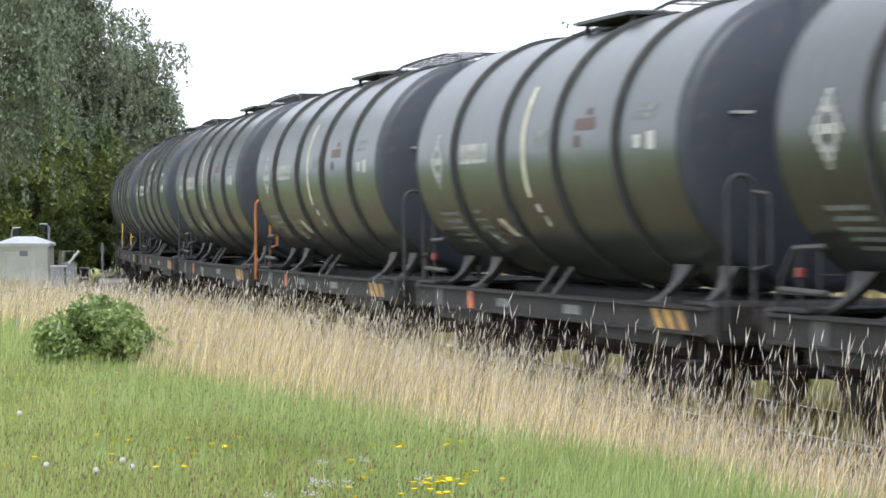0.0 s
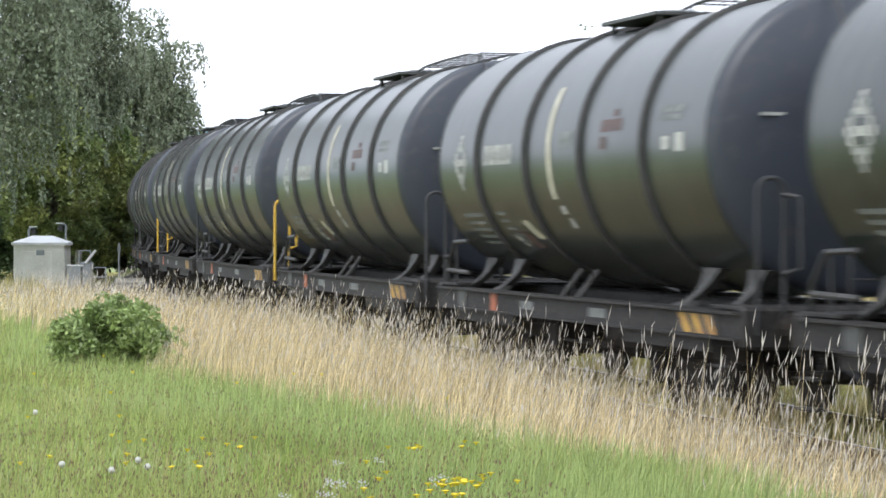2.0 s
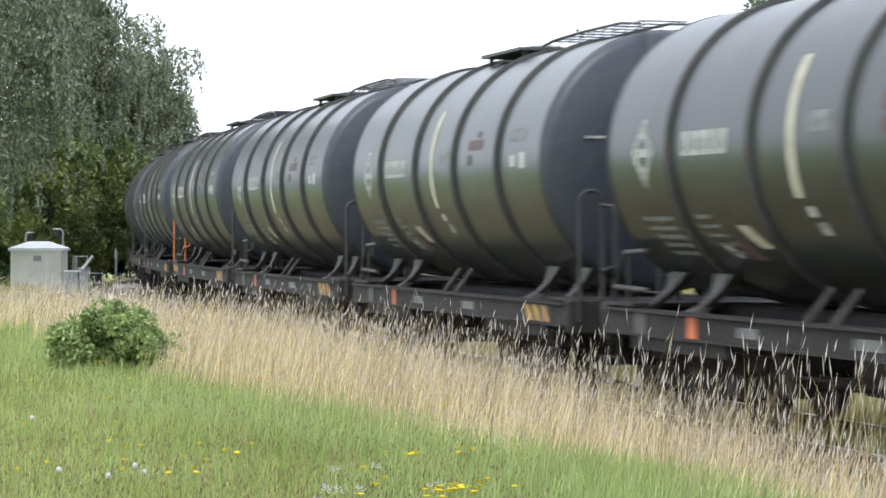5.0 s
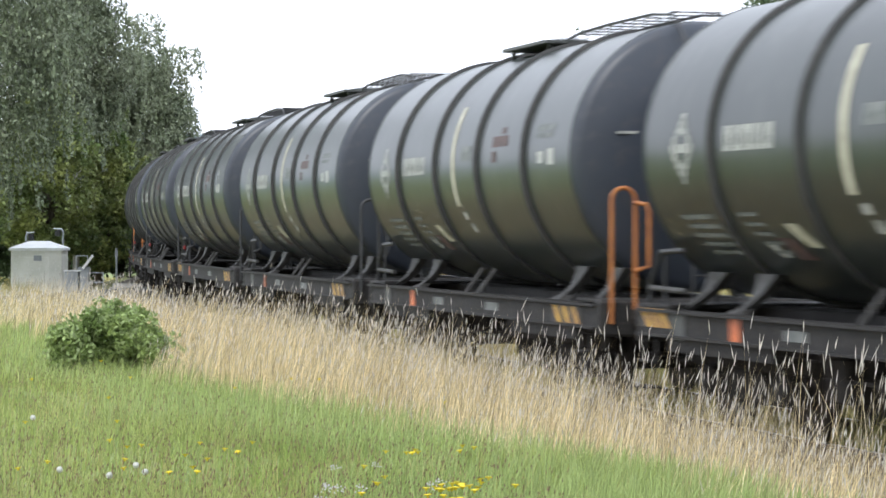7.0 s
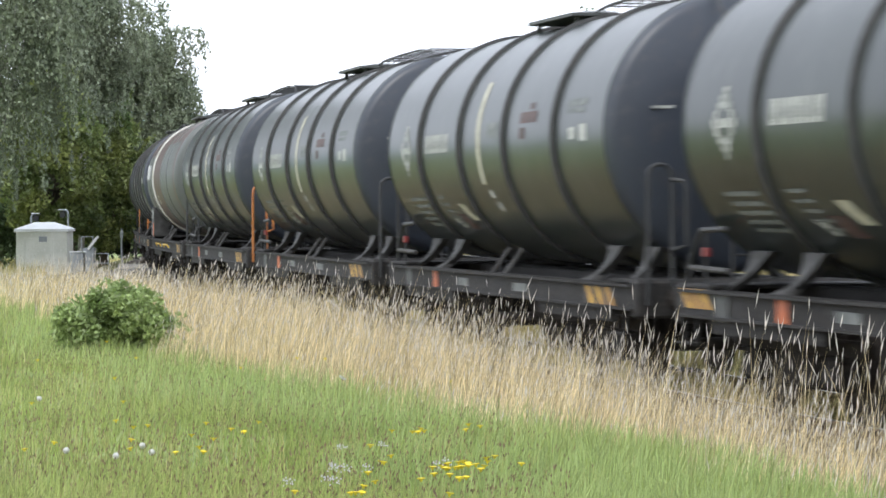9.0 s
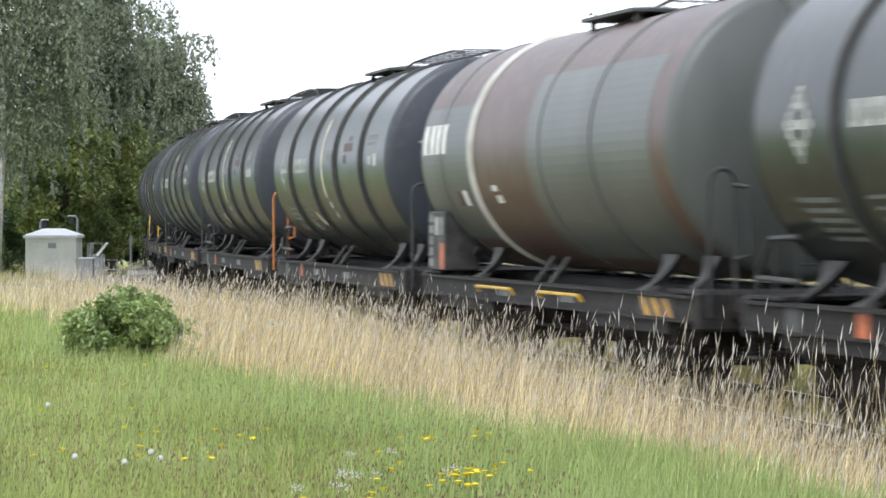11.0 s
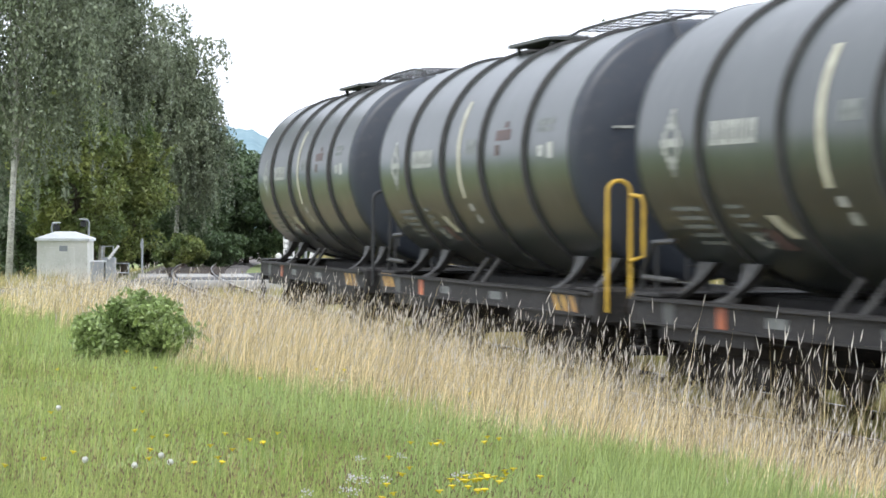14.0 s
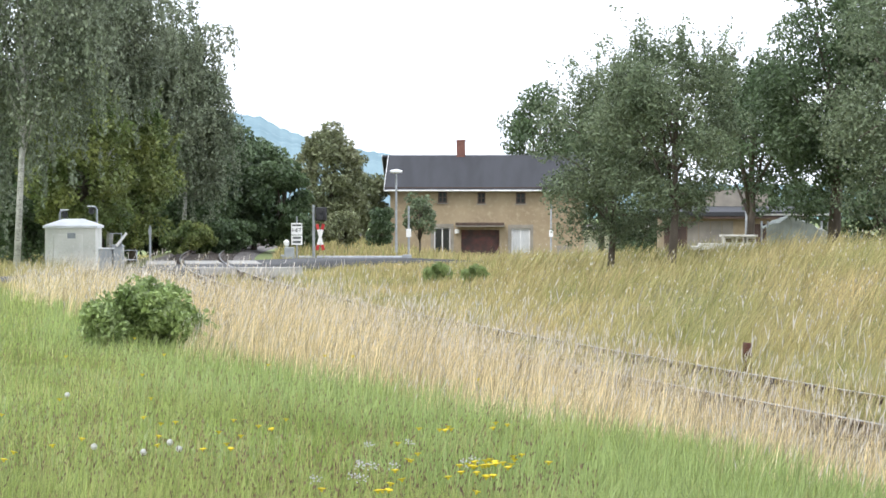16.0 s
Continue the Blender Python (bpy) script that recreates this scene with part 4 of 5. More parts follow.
def build_guardrail():
    y = 108.0
    xa, xb = -0.062 * y, -0.0142 * y
    g = thing("guardrail", pose(0, 0, 0), "galvanised steel guardrail along the lane", "guardrail")
    za = 1.971 - 0.0212 * y
    bm = bmesh.new()
    prof = [(0, 0.0), (-0.05, 0.05), (-0.05, 0.11), (0, 0.155), (-0.05, 0.20), (-0.05, 0.26), (0, 0.31)]
    ca = [bm.verts.new((xa, y + a, za - 0.12 + z)) for a, z in prof]
    cb = [bm.verts.new((xb, y + a, za - 0.12 + z)) for a, z in prof]
    for k in range(6):
        bm.faces.new((ca[k], cb[k], cb[k + 1], ca[k + 1]))
    ex = bmesh.ops.extrude_face_region(bm, geom=bm.faces[:])
    bmesh.ops.translate(bm, verts=[v for v in ex["geom"] if isinstance(v, bmesh.types.BMVert)], vec=(0, 0.012, 0))
    part("beam", bm, GALV, g)
    for k in range(5):
        x = xa + (xb - xa) * (k + 0.12) / 4.3
        part("post", blk(x - 0.05, x + 0.05, y + 0.03, y + 0.12, ground_z(x, y) - 0.3, za + 0.16, 0.01), GALV, g)
    for x in (xa, xb):
        part("end_box", blk(x - 0.2, x + 0.2, y - 0.1, y + 0.12, ground_z(x, y) - 0.2, za + 0.24, 0.03), GREY_BOX, g)


def build_lamps():
    p = spot(-0.0184, 125)
    s = thing("street_lamp", Matrix.Translation(p), "tall pale steel street lamp with a round white head", "street lamp")
    h = 1.971 + 0.0139 * 125 - p.z
    part("pole", rod([(0, 0, 0), (0, 0, 1.2), (0, 0, h - 0.1)], 0.075, 12, 0.05), GALV, s)
    part("head", lathe(bmesh.new(), [(h - 0.12, 0.08), (h - 0.08, 0.3), (h, 0.32), (h + 0.06, 0.22), (h + 0.08, 0.03)], 20, "z"), HUT_ROOF, s)
    for u, y, t in ((-0.0135, 122, 0.0), (0.0425, 150, 0.0008)):
        p = spot(u, y)
        s = thing("utility_pole", Matrix.Translation(p), "slim grey steel pole beside the house", "pole", "poles by the house")
        h = 1.971 + t * y - p.z
        part("pole", rod([(0, 0, 0), (0, 0, h)], 0.06, 10, 0.045), GALV, s)
        part("plate", blk(-0.12, 0.12, -0.08, -0.06, h * 0.45, h * 0.45 + 0.4, 0.005), SIGN_WHITE, s)
    p = spot(0.1195, 84)
    s = thing("utility_pole", Matrix.Translation(p), "pale pole in front of the shed", "pole")
    part("pole", rod([(0, 0, 0), (0, 0, 2.3)], 0.07, 10, 0.06), GALV, s)
    p = spot(0.119, 33)
    s = link("rail_post", blk(-0.055, 0.055, -0.045, 0.045, -0.2, 0.52, 0.015), RUST)
    s.matrix_world = Matrix.Translation(p) @ pose(0, 0, 0, 2, 3, 12)
    tagged(s, "short rusty iron post in the bank grass", "post")


def build_house():
    y = 170.0
    g = -1.95
    h = thing("station_house", pose(2.7, y, g, 0, 0, -3), "old ochre plastered station house with dark roof", "house")
    wl, wr, top, dep = -6.25, 6.7, 5.25, 7.0

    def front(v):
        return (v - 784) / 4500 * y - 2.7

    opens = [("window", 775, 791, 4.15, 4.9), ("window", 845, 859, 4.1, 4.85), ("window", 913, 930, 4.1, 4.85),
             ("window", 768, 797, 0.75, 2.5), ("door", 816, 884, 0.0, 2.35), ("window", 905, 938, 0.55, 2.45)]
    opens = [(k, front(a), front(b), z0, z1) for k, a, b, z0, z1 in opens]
    # front wall with real openings
    xs = sorted({wl, wr, *[o[1] for o in opens], *[o[2] for o in opens]})
    zs = sorted({-0.5, top, *[o[3] for o in opens], *[o[4] for o in opens]})
    bm = bmesh.new()
    for i in range(len(xs) - 1):
        for k in range(len(zs) - 1):
            cx, cz = (xs[i] + xs[i + 1]) / 2, (zs[k] + zs[k + 1]) / 2
            if not any(o[1] < cx < o[2] and o[3] < cz < o[4] for o in opens):
                box(bm, xs[i], xs[i + 1], 0, 0.4, zs[k], zs[k + 1])
    bmesh.ops.remove_doubles(bm, verts=bm.verts, dist=0.001)
    part("wall", bm, PLASTER, h)
    for x0, x1 in ((wl, wl + 0.4), (wr - 0.4, wr)):
        bm = blk(x0, x1, 0.4, dep, -0.5, top)
        vs = [bm.verts.new(p) for p in ((x0, 0, top), (x0, dep, top), (x0, dep / 2, top + 2.0), (x1, 0, top), (x1, dep, top), (x1, dep / 2, top + 2.0))]
        bm.faces.new(vs[:3])
        bm.faces.new(vs[3:])
        part("wall", bm, PLASTER, h)
    part("wall", blk(wl, wr, dep - 0.4, dep, -0.5, top), PLASTER, h)
    sl = math.atan2(2.05, dep / 2)
    for sgn in (-1, 1):
        ln = (dep / 2 + 0.55) / math.cos(sl)
        r = part("roof", blk(wl - 0.35, wr + 0.35, -ln, 0, 0, 0.14, 0.01), ROOF, h, "dark bitumen roof slope")
        r.matrix_local = pose(0, dep / 2, top + 2.05) @ (pose(0, 0, 0, math.degrees(sl)) if sgn < 0 else pose(0, 0, 0, 0, 0, 180) @ pose(0, 0, 0, math.degrees(sl)))
        for xe in (wl - 0.39, wr + 0.35):
            part("verge_board", blk(xe, xe + 0.04, -ln, 0, -0.05, 0.17), WHITE_TRIM, r)
        part("gutter", blk(wl - 0.35, wr + 0.35, -ln - 0.1, -ln, 0.02, 0.12, 0.02), WHITE_TRIM, r)
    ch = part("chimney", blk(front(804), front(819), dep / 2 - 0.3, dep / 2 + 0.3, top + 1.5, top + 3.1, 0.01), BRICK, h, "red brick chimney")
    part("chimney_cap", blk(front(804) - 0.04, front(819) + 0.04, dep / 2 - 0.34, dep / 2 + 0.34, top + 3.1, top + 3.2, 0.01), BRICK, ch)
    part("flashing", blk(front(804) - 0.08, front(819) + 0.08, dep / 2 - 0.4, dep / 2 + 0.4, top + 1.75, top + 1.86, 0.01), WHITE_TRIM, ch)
    part("eaves_board", blk(wl - 0.3, wr + 0.3, -0.5, -0.02, top - 0.12, top - 0.06), DARK_WOOD, h)
    for k, x0, x1, z0, z1 in opens:
        if k == "window":
            w = new("window")
            w.parent = h
            big = z1 - z0 > 1
            bm = bmesh.new()
            for a, b, c, d in ((x0, x0 + 0.08, z0, z1), (x1 - 0.08, x1, z0, z1), (x0, x1, z0, z0 + 0.08), (x0, x1, z1 - 0.08, z1), ((x0 + x1) / 2 - 0.04, (x0 + x1) / 2 + 0.04, z0, z1)):
                box(bm, a, b, 0.1, 0.18, c, d)
            if not big:
                box(bm, x0, x1, 0.12, 0.17, (z0 + z1) / 2 - 0.03, (z0 + z1) / 2 + 0.03)
            part("window_frame", bm, WHITE_TRIM if big else DARK_WOOD, w)
            for a, b in ((x0 + 0.08, (x0 + x1) / 2 - 0.04), ((x0 + x1) / 2 + 0.04, x1 - 0.08)):
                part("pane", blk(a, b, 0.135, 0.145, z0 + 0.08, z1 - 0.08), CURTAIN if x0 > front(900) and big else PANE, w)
            part("window_sill", blk(x0 - 0.08, x1 + 0.08, -0.08, 0.1, z0 - 0.08, z0), PATCH, w)
            if big:
                part("window_surround", blk(x0 - 0.22, x1 + 0.22, -0.03, -0.001, z1, z1 + 0.25), PATCH, w)
                part("window_surround", blk(x0 - 0.22, x0, -0.03, -0.001, z0, z1), PATCH, w)
                part("window_surround", blk(x1, x1 + 0.22, -0.03, -0.001, z0, z1), PATCH, w)
        else:
            d = part("door", blk(x0, x1, 0.28, 0.34, z0, z1), RED_DOOR, h, "red-brown weathered double door, dark inside the porch")
            for a in (0.18, 0.5, 0.82):
                part("door_panel", blk(x0 + (x1 - x0) * a - 0.25, x0 + (x1 - x0) * a + 0.25, 0.255, 0.279, z0 + 0.25, z0 + 1.0, 0.01), DARK_WOOD, d)
            part("transom", blk(x0, x1, 0.25, 0.279, z1 - 0.45, z1 - 0.38), DARK_WOOD, d)
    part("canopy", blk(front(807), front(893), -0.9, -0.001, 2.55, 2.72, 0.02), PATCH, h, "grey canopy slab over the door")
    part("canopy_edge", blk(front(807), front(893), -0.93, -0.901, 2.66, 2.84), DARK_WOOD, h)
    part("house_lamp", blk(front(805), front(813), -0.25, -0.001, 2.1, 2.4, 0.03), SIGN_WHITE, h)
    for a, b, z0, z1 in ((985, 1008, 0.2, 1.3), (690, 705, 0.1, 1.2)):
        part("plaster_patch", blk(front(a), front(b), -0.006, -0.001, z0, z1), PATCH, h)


def build_shed():
    y = 92.0
    g = ground_z(10.3, y)
    s = thing("garden_shed", pose(10.2, y, g), "low timber garden shed with flat grey roof", "shed")
    part("wall", blk(-2.2, 2.6, 0, 3, -0.4, 1.9), PLASTER, s)
    part("roof", blk(-2.5, 2.9, -0.4, 3.3, 1.95, 2.12, 0.02), ROOF, s).matrix_local = pose(0, 0, 0, 3)
    part("roof_edge", blk(-2.5, 2.9, -0.47, -0.401, 1.85, 2.08), DARK_WOOD, s)
    part("upper_wall", blk(-0.2, 2.0, 3.4, 5, 2.0, 2.9), PATCH, s)
    d = part("door", blk(0.75, 1.5, -0.03, -0.001, 0, 1.65, 0.01), DARK_WOOD, s)
    part("handle", blk(0.8, 0.85, -0.06, -0.031, 0.8, 0.9), GALV, d)
    for k in range(6):
        part("board", blk(-2.2 + k * 0.42, -1.8 + k * 0.42, -0.03, -0.002, 0.0, 1.75, 0.008), DARK_WOOD if k in (0, 1) else PATCH, s)
    # tarpaulin shelter
    t = thing("tarpaulin_shelter", pose(11.0, 80, ground_z(11.0, 80)), "grey-green tarpaulin stretched over a lean-to frame", "shelter")
    bm = bmesh.new()
    n = 10
    grid = [[bm.verts.new((-0.9 + 2.0 * i / n, -0.6 + 1.6 * k / n, 1.55 - 0.09 * abs(i - 4) + 0.05 * math.sin(i * 2.1 + k))) for k in range(n + 1)] for i in range(n + 1)]
    for i in range(n):
        for k in range(n):
            bm.faces.new((grid[i][k], grid[i + 1][k], grid[i + 1][k + 1], grid[i][k + 1]))
    hang = [bm.verts.new((-0.9 + 2.0 * i / n, -0.66 - 0.05 * math.sin(i * 1.7), 0.55 + 0.12 * math.sin(i * 1.3))) for i in range(n + 1)]
    for i in range(n):
        bm.faces.new((hang[i], hang[i + 1], grid[i + 1][0], grid[i][0]))
    ex = bmesh.ops.extrude_face_region(bm, geom=bm.faces[:])
    bmesh.ops.translate(bm, verts=[v for v in ex["geom"] if isinstance(v, bmesh.types.BMVert)], vec=(0, 0.02, 0.015))
    part("sheet", bm, TARP, t)
    for x in (-0.85, 1.05):
        part("pole", rod([(x, -0.55, 0), (x, -0.55, 1.4)], 0.035, 8), GALV, t)
        part("pole", rod([(x, 0.95, 0), (x, 0.95, 1.4)], 0.035, 8), GALV, t)
    part("ridge", blk(-1.1, 1.2, -0.7, -0.62, 1.58, 1.64, 0.01), WHITE_TRIM, t)
    # pile of white boards
    p = spot(0.1115, 70)
    b = thing("board_stack", Matrix.Translation(p), "stack of white weathered boards and crates in the grass", "board stack")
    b.location.z += 0.34
    for x0 in (-0.8, 0.5):
        part("bearer", blk(x0, x0 + 0.15, -0.38, 0.38, -0.5, 0.0, 0.01), DARK_WOOD, b)
    part("board", blk(-0.95, 0.8, -0.4, 0.4, 0.0, 0.1, 0.01), WHITE_BOARD, b)
    part("board", blk(-0.75, 0.75, -0.35, 0.35, 0.1, 0.18, 0.01), WHITE_BOARD, b)
    for x0, x1 in ((-0.1, 0.16), (0.22, 0.46), (0.52, 0.78)):
        part("crate", blk(x0, x1, -0.3, 0.3, 0.18, 0.36, 0.01), WHITE_BOARD, b)
        # flat dark plate painted in for the shaded hollow of a solid crate
        part("crate_opening", blk(x0 + 0.05, x1 - 0.05, -0.304, -0.3, 0.21, 0.31), DARK_WOOD, b)
    part("board", blk(-0.16, 0.82, -0.38, 0.38, 0.36, 0.41, 0.008), WHITE_BOARD, b)


build_crossing()
build_hut()
build_barrier_machine()
build_signals()
build_guardrail()
build_lamps()
build_house()
build_shed()


# ---- trees ----
def leaf_cloud(pts, size, rng, droop=0.0):
    """Small folded leaf sprays (two triangles each) at points."""
    n = len(pts)
    a = rng.normal(size=(n, 3))
    a[:, 2] -= droop
    a /= np.linalg.norm(a, axis=1)[:, None]
    b = np.cross(a, rng.normal(size=(n, 3)))
    b /= np.linalg.norm(b, axis=1)[:, None] + 1e-9
    s = size * rng.uniform(0.6, 1.4, (n, 1))
    c = np.cross(a, b)
    V = np.stack([pts - a * s, pts + b * s * 0.5 + c * s * 0.15, pts + a * s, pts - b * s * 0.5 + c * s * 0.15], 1)
    return V.reshape(-1, 3)


def add_leaves(name, V, mat, parent, label=""):
    n = len(V) // 4
    F = (np.arange(n)[:, None] * 4 + np.array([0, 1, 2, 3])[None]).reshape(-1)
    o = from_arrays(name, V, F, 4, mat)
    o.parent = parent
    if label:
        o["label"] = label
    return o


def limbs(bm, base, tips, r, rng, trunk_top):
    tube(bm, [base, base + (trunk_top - base) * 0.35 + Vector((0.04, 0.02, 0)), base + (trunk_top - base) * 0.7 + Vector((-0.05, 0.03, 0)), trunk_top], r, 10, r * 0.3)
    for tp in tips:
        f = rng.uniform(0.3, 0.85)
        st = base + (trunk_top - base) * f
        tp = Vector(tp)
        mid = st.lerp(tp, 0.55) + Vector((0, 0, 0.12 * (tp - st).length))
        tube(bm, [st, mid, tp], r * 0.42 * (1.1 - f * 0.6), 6, r * 0.06)


def build_tree(name, m, label, height, crown_lo, rx, ry, leaf_mat, seed, leaves=14000, leaf=0.10, clumps=46, bark=BARK, trunk_r=0.16, droop=0.0, curtains=0, shape=0.0, twigs=0):
    """Tapered trunk and limbs; a crown of leaf sprays gathered in uneven clumps."""
    rng = np.random.default_rng(seed)
    t = thing(name, m, label, "tree")
    cz, rz = (height + crown_lo) / 2, (height - crown_lo) / 2
    d = rng.normal(size=(clumps, 3))
    d /= np.linalg.norm(d, axis=1)[:, None]
    rad = rng.uniform(0.35, 1.0, (clumps, 1)) ** 0.6
    c = d * rad * 0.84
    wide = 1 - shape * np.clip(c[:, 2:3], 0, 1)
    c = c * np.concatenate([wide, wide, np.ones_like(wide)], 1)
    c = c * np.array([rx, ry, rz]) + np.array([0, 0, cz])
    cr = rng.uniform(0.16, 0.34, clumps) * (rx + rz) / 2 * (46 / clumps) ** 0.33
    bm = bmesh.new()
    sel = rng.choice(clumps, min(clumps, 22), replace=False)
    limbs(bm, Vector((0, 0, -0.2)), [tuple(c[i]) for i in sel], trunk_r, rng, Vector((0.1 * rx, 0, crown_lo + rz * 1.35)))
    part("trunk", bm, bark, t, smooth=True)
    w = rng.choice(clumps, leaves, p=cr ** 2 / np.sum(cr ** 2))
    q = rng.normal(size=(leaves, 3))
    q /= np.linalg.norm(q, axis=1)[:, None]
    pts = c[w] + q * (cr[w] * rng.uniform(0.25, 1.0, leaves) ** 0.45)[:, None] * np.array([1, 1, 0.8])
    extra = []
    if curtains:
        # hanging birch twigs
        for i in range(curtains):
            k = rng.integers(clumps)
            s0 = c[k] + q[rng.integers(leaves)] * cr[k]
            ln = rng.uniform(0.6, 2.4)
            n = int(ln * 26)
            tt = rng.random(n)
            extra.append(np.stack([s0[0] + rng.normal(0, 0.05, n) + 0.12 * tt, s0[1] + rng.normal(0, 0.05, n), s0[2] - ln * tt], -1))
    if twigs:
        # upright shoots that leave the outline ragged
        for i in range(twigs):
            k = rng.choice(np.argsort(c[:, 2])[-clumps // 2:])
            dr = np.array([rng.normal(-0.25, 0.5), rng.normal(0, 0.4), rng.uniform(0.5, 1.2)])
            ln = rng.uniform(0.6, 1.5) * cr[k] * 1.9
            n = int(70)
            tt = rng.random(n)
            extra.append(c[k] + dr / np.linalg.norm(dr) * (ln * tt)[:, None] + rng.normal(0, 0.05, (n, 3)))
    if extra:
        pts = np.concatenate([pts] + extra)
    add_leaves("crown", leaf_cloud(pts, leaf, rng, droop), leaf_mat, t)
    return t


def at(u, y):
    return Matrix.Translation(spot(u, y))


# birches with white trunks by the crossing
build_tree("birch_tree", at(-0.168, 88), "tall weeping birch with white trunk and hanging twigs", 17.5, 2.8, 4.9, 3.6, BIRCH_LEAF, 11, 32000, 0.08, 90, BIRCH_BARK, 0.13, 1.4, 480)
build_tree("birch_tree", at(-0.1935, 92), "tall weeping birch with white trunk and hanging twigs", 16, 0.8, 3.8, 3.4, BIRCH_LEAF, 12, 24000, 0.09, 60, BIRCH_BARK, 0.16, 1.2, 220)
build_tree("birch_tree", at(-0.1315, 106), "tall weeping birch behind the hut", 14.5, 5.0, 2.5, 2.4, BIRCH_LEAF, 14, 26000, 0.085, 70, BIRCH_BARK, 0.15, 1.4, 380)
build_tree("birch_tree", at(-0.1025, 116), "slender grey-green birch with drooping twig ends", 12.7, 0.8, 2.75, 2.3, BIRCH_LEAF, 13, 25000, 0.085, 90, BIRCH_BARK, 0.12, 1.3, 330, shape=0.3)
build_tree("maple_tree", at(-0.142, 101), "yellow-green broadleaf tree with turning leaves", 9.4, -0.2, 2.5, 2.2, WARM_LEAF, 21, 22000, 0.10, 80, shape=0.35, twigs=60)
build_tree("maple_tree", at(-0.165, 104), "dense broadleaf tree beside the birch", 8.6, -0.2, 2.6, 2.2, DARK_LEAF, 22, 16000, 0.10, 54)
build_tree("maple_tree", at(-0.1225, 108), "dense yellow-green broadleaf tree", 7.6, -0.2, 2.0, 2.0, WARM_LEAF, 23, 15000, 0.10, 64, shape=0.35, twigs=50)
for i, (u, y, h, rx) in enumerate(((-0.1135, 124, 7.4, 2.4), (-0.0985, 122, 7.4, 2.3), (-0.0855, 126, 7.0, 2.2), (-0.0745, 128, 6.3, 2.0), (-0.0635, 124, 4.9, 1.7), (-0.135, 122, 8.5, 2.8), (-0.152, 126, 9.5, 3.0), (-0.176, 122, 10.0, 3.4), (-0.2, 118, 10.0, 3.4), (-0.163, 128, 12.0, 3.4), (-0.141, 130, 11.5, 3.2), (-0.122, 130, 10.0, 2.8))):
    build_tree("hedgerow_tree", at(u, y), "dark green dense hedgerow tree", h, -0.4, rx, 2.2, DARK_LEAF, 31 + i, 15000, 0.11, 54)
build_tree("lime_tree", at(-0.0442, 165), "rounded olive-green lime tree in seed", 8.3, 0.1, 2.7, 2.6, LIME_LEAF, 41, 17000, 0.13, 64, shape=0.3)
build_tree("lime_tree", at(-0.031, 172), "smaller olive-green lime tree", 5.6, 0.0, 1.9, 2.0, LIME_LEAF, 42, 8000, 0.13, 40)
for i, (u, y, h, rx, mt) in enumerate(((-0.055, 128, 2.2, 1.2, DARK_LEAF), (-0.040, 140, 2.3, 1.5, LIME_LEAF), (-0.0245, 150, 3.0, 1.0, DARK_LEAF), (-0.083, 115, 1.9, 1.2, DARK_LEAF), (-0.1, 114, 1.7, 1.3, WARM_LEAF))):
    build_tree("shrub", at(u, y), "low rounded shrub before the trees", h, -0.2, rx, 1.0, mt, 51 + i, 5000, 0.09, 26, trunk_r=0.06)
build_tree("young_tree", at(-0.0095, 132), "slender young tree with sparse leaves before the house", 3.9, 0.9, 0.95, 0.8, APPLE_LEAF, 61, 1500, 0.10, 26, trunk_r=0.06)
build_tree("chestnut_tree", at(0.0365, 195), "dark rounded tree behind the house roof", 13.6, 2.0, 3.4, 3.0, DARK_LEAF, 62, 12000, 0.15, 46, trunk_r=0.25)
build_tree("chestnut_tree", at(0.062, 190), "dark rounded tree behind the house roof", 11.8, 2.0, 3.2, 3.0, DARK_LEAF, 63, 10000, 0.15, 46, trunk_r=0.25)
build_tree("apple_tree", at(0.0895, 62), "old apple tree with leaning trunk and wild upright shoots", 6.3, 0.75, 2.2, 2.1, APPLE_LEAF, 71, 34000, 0.044, 90, trunk_r=0.12, twigs=110)
build_tree("apple_tree", at(0.0655, 65), "old apple tree with a wide low crown", 5.7, -0.1, 1.95, 1.6, APPLE_LEAF, 72, 25000, 0.044, 70, trunk_r=0.1, twigs=70)
build_tree("walnut_tree", at(0.153, 68), "large dark green walnut tree over the bank", 8.8, 0.5, 2.7, 2.6, DARK_LEAF, 73, 38000, 0.06, 80, trunk_r=0.2)
build_tree("walnut_tree", at(0.120, 78), "broad dark green tree behind the apple tree", 7.0, 1.2, 2.2, 2.2, DARK_LEAF, 74, 19000, 0.065, 54, trunk_r=0.15)
build_tree("walnut_tree", at(0.186, 64), "large dark green walnut tree over the bank", 9.5, 0.3, 3.0, 2.8, APPLE_LEAF, 75, 32000, 0.055, 70, trunk_r=0.2)
for i, (u, h, rx) in enumerate(((0.085, 3.6, 2.4), (0.113, 3.8, 2.2), (0.142, 4.4, 2.8), (0.172, 4.6, 2.8), (0.2, 4.6, 3.0))):
    build_tree("hedgerow_tree", at(u, 112), "dark hedge tree behind the sheds", h, -0.4, rx, 2.0, DARK_LEAF, 85 + i, 7000, 0.12, 36)


# trees along the meadow's other edge, behind the camera
for i, (x, y, h) in enumerate(((-34, -30, 8), (-24, -36, 9), (-13, -34, 8.5), (-3, -38, 9.5), (7, -34, 8.5), (17, -37, 9), (27, -33, 8.5), (37, -30, 8), (47, -26, 8))):
    build_tree("meadow_edge_tree", pose(x, y, ground_z(x, y)), "dark green tree at the far edge of the meadow", h, 0.2, 5.6, 4.0, DARK_LEAF, 140 + i, 5000, 0.28, 40, trunk_r=0.25)


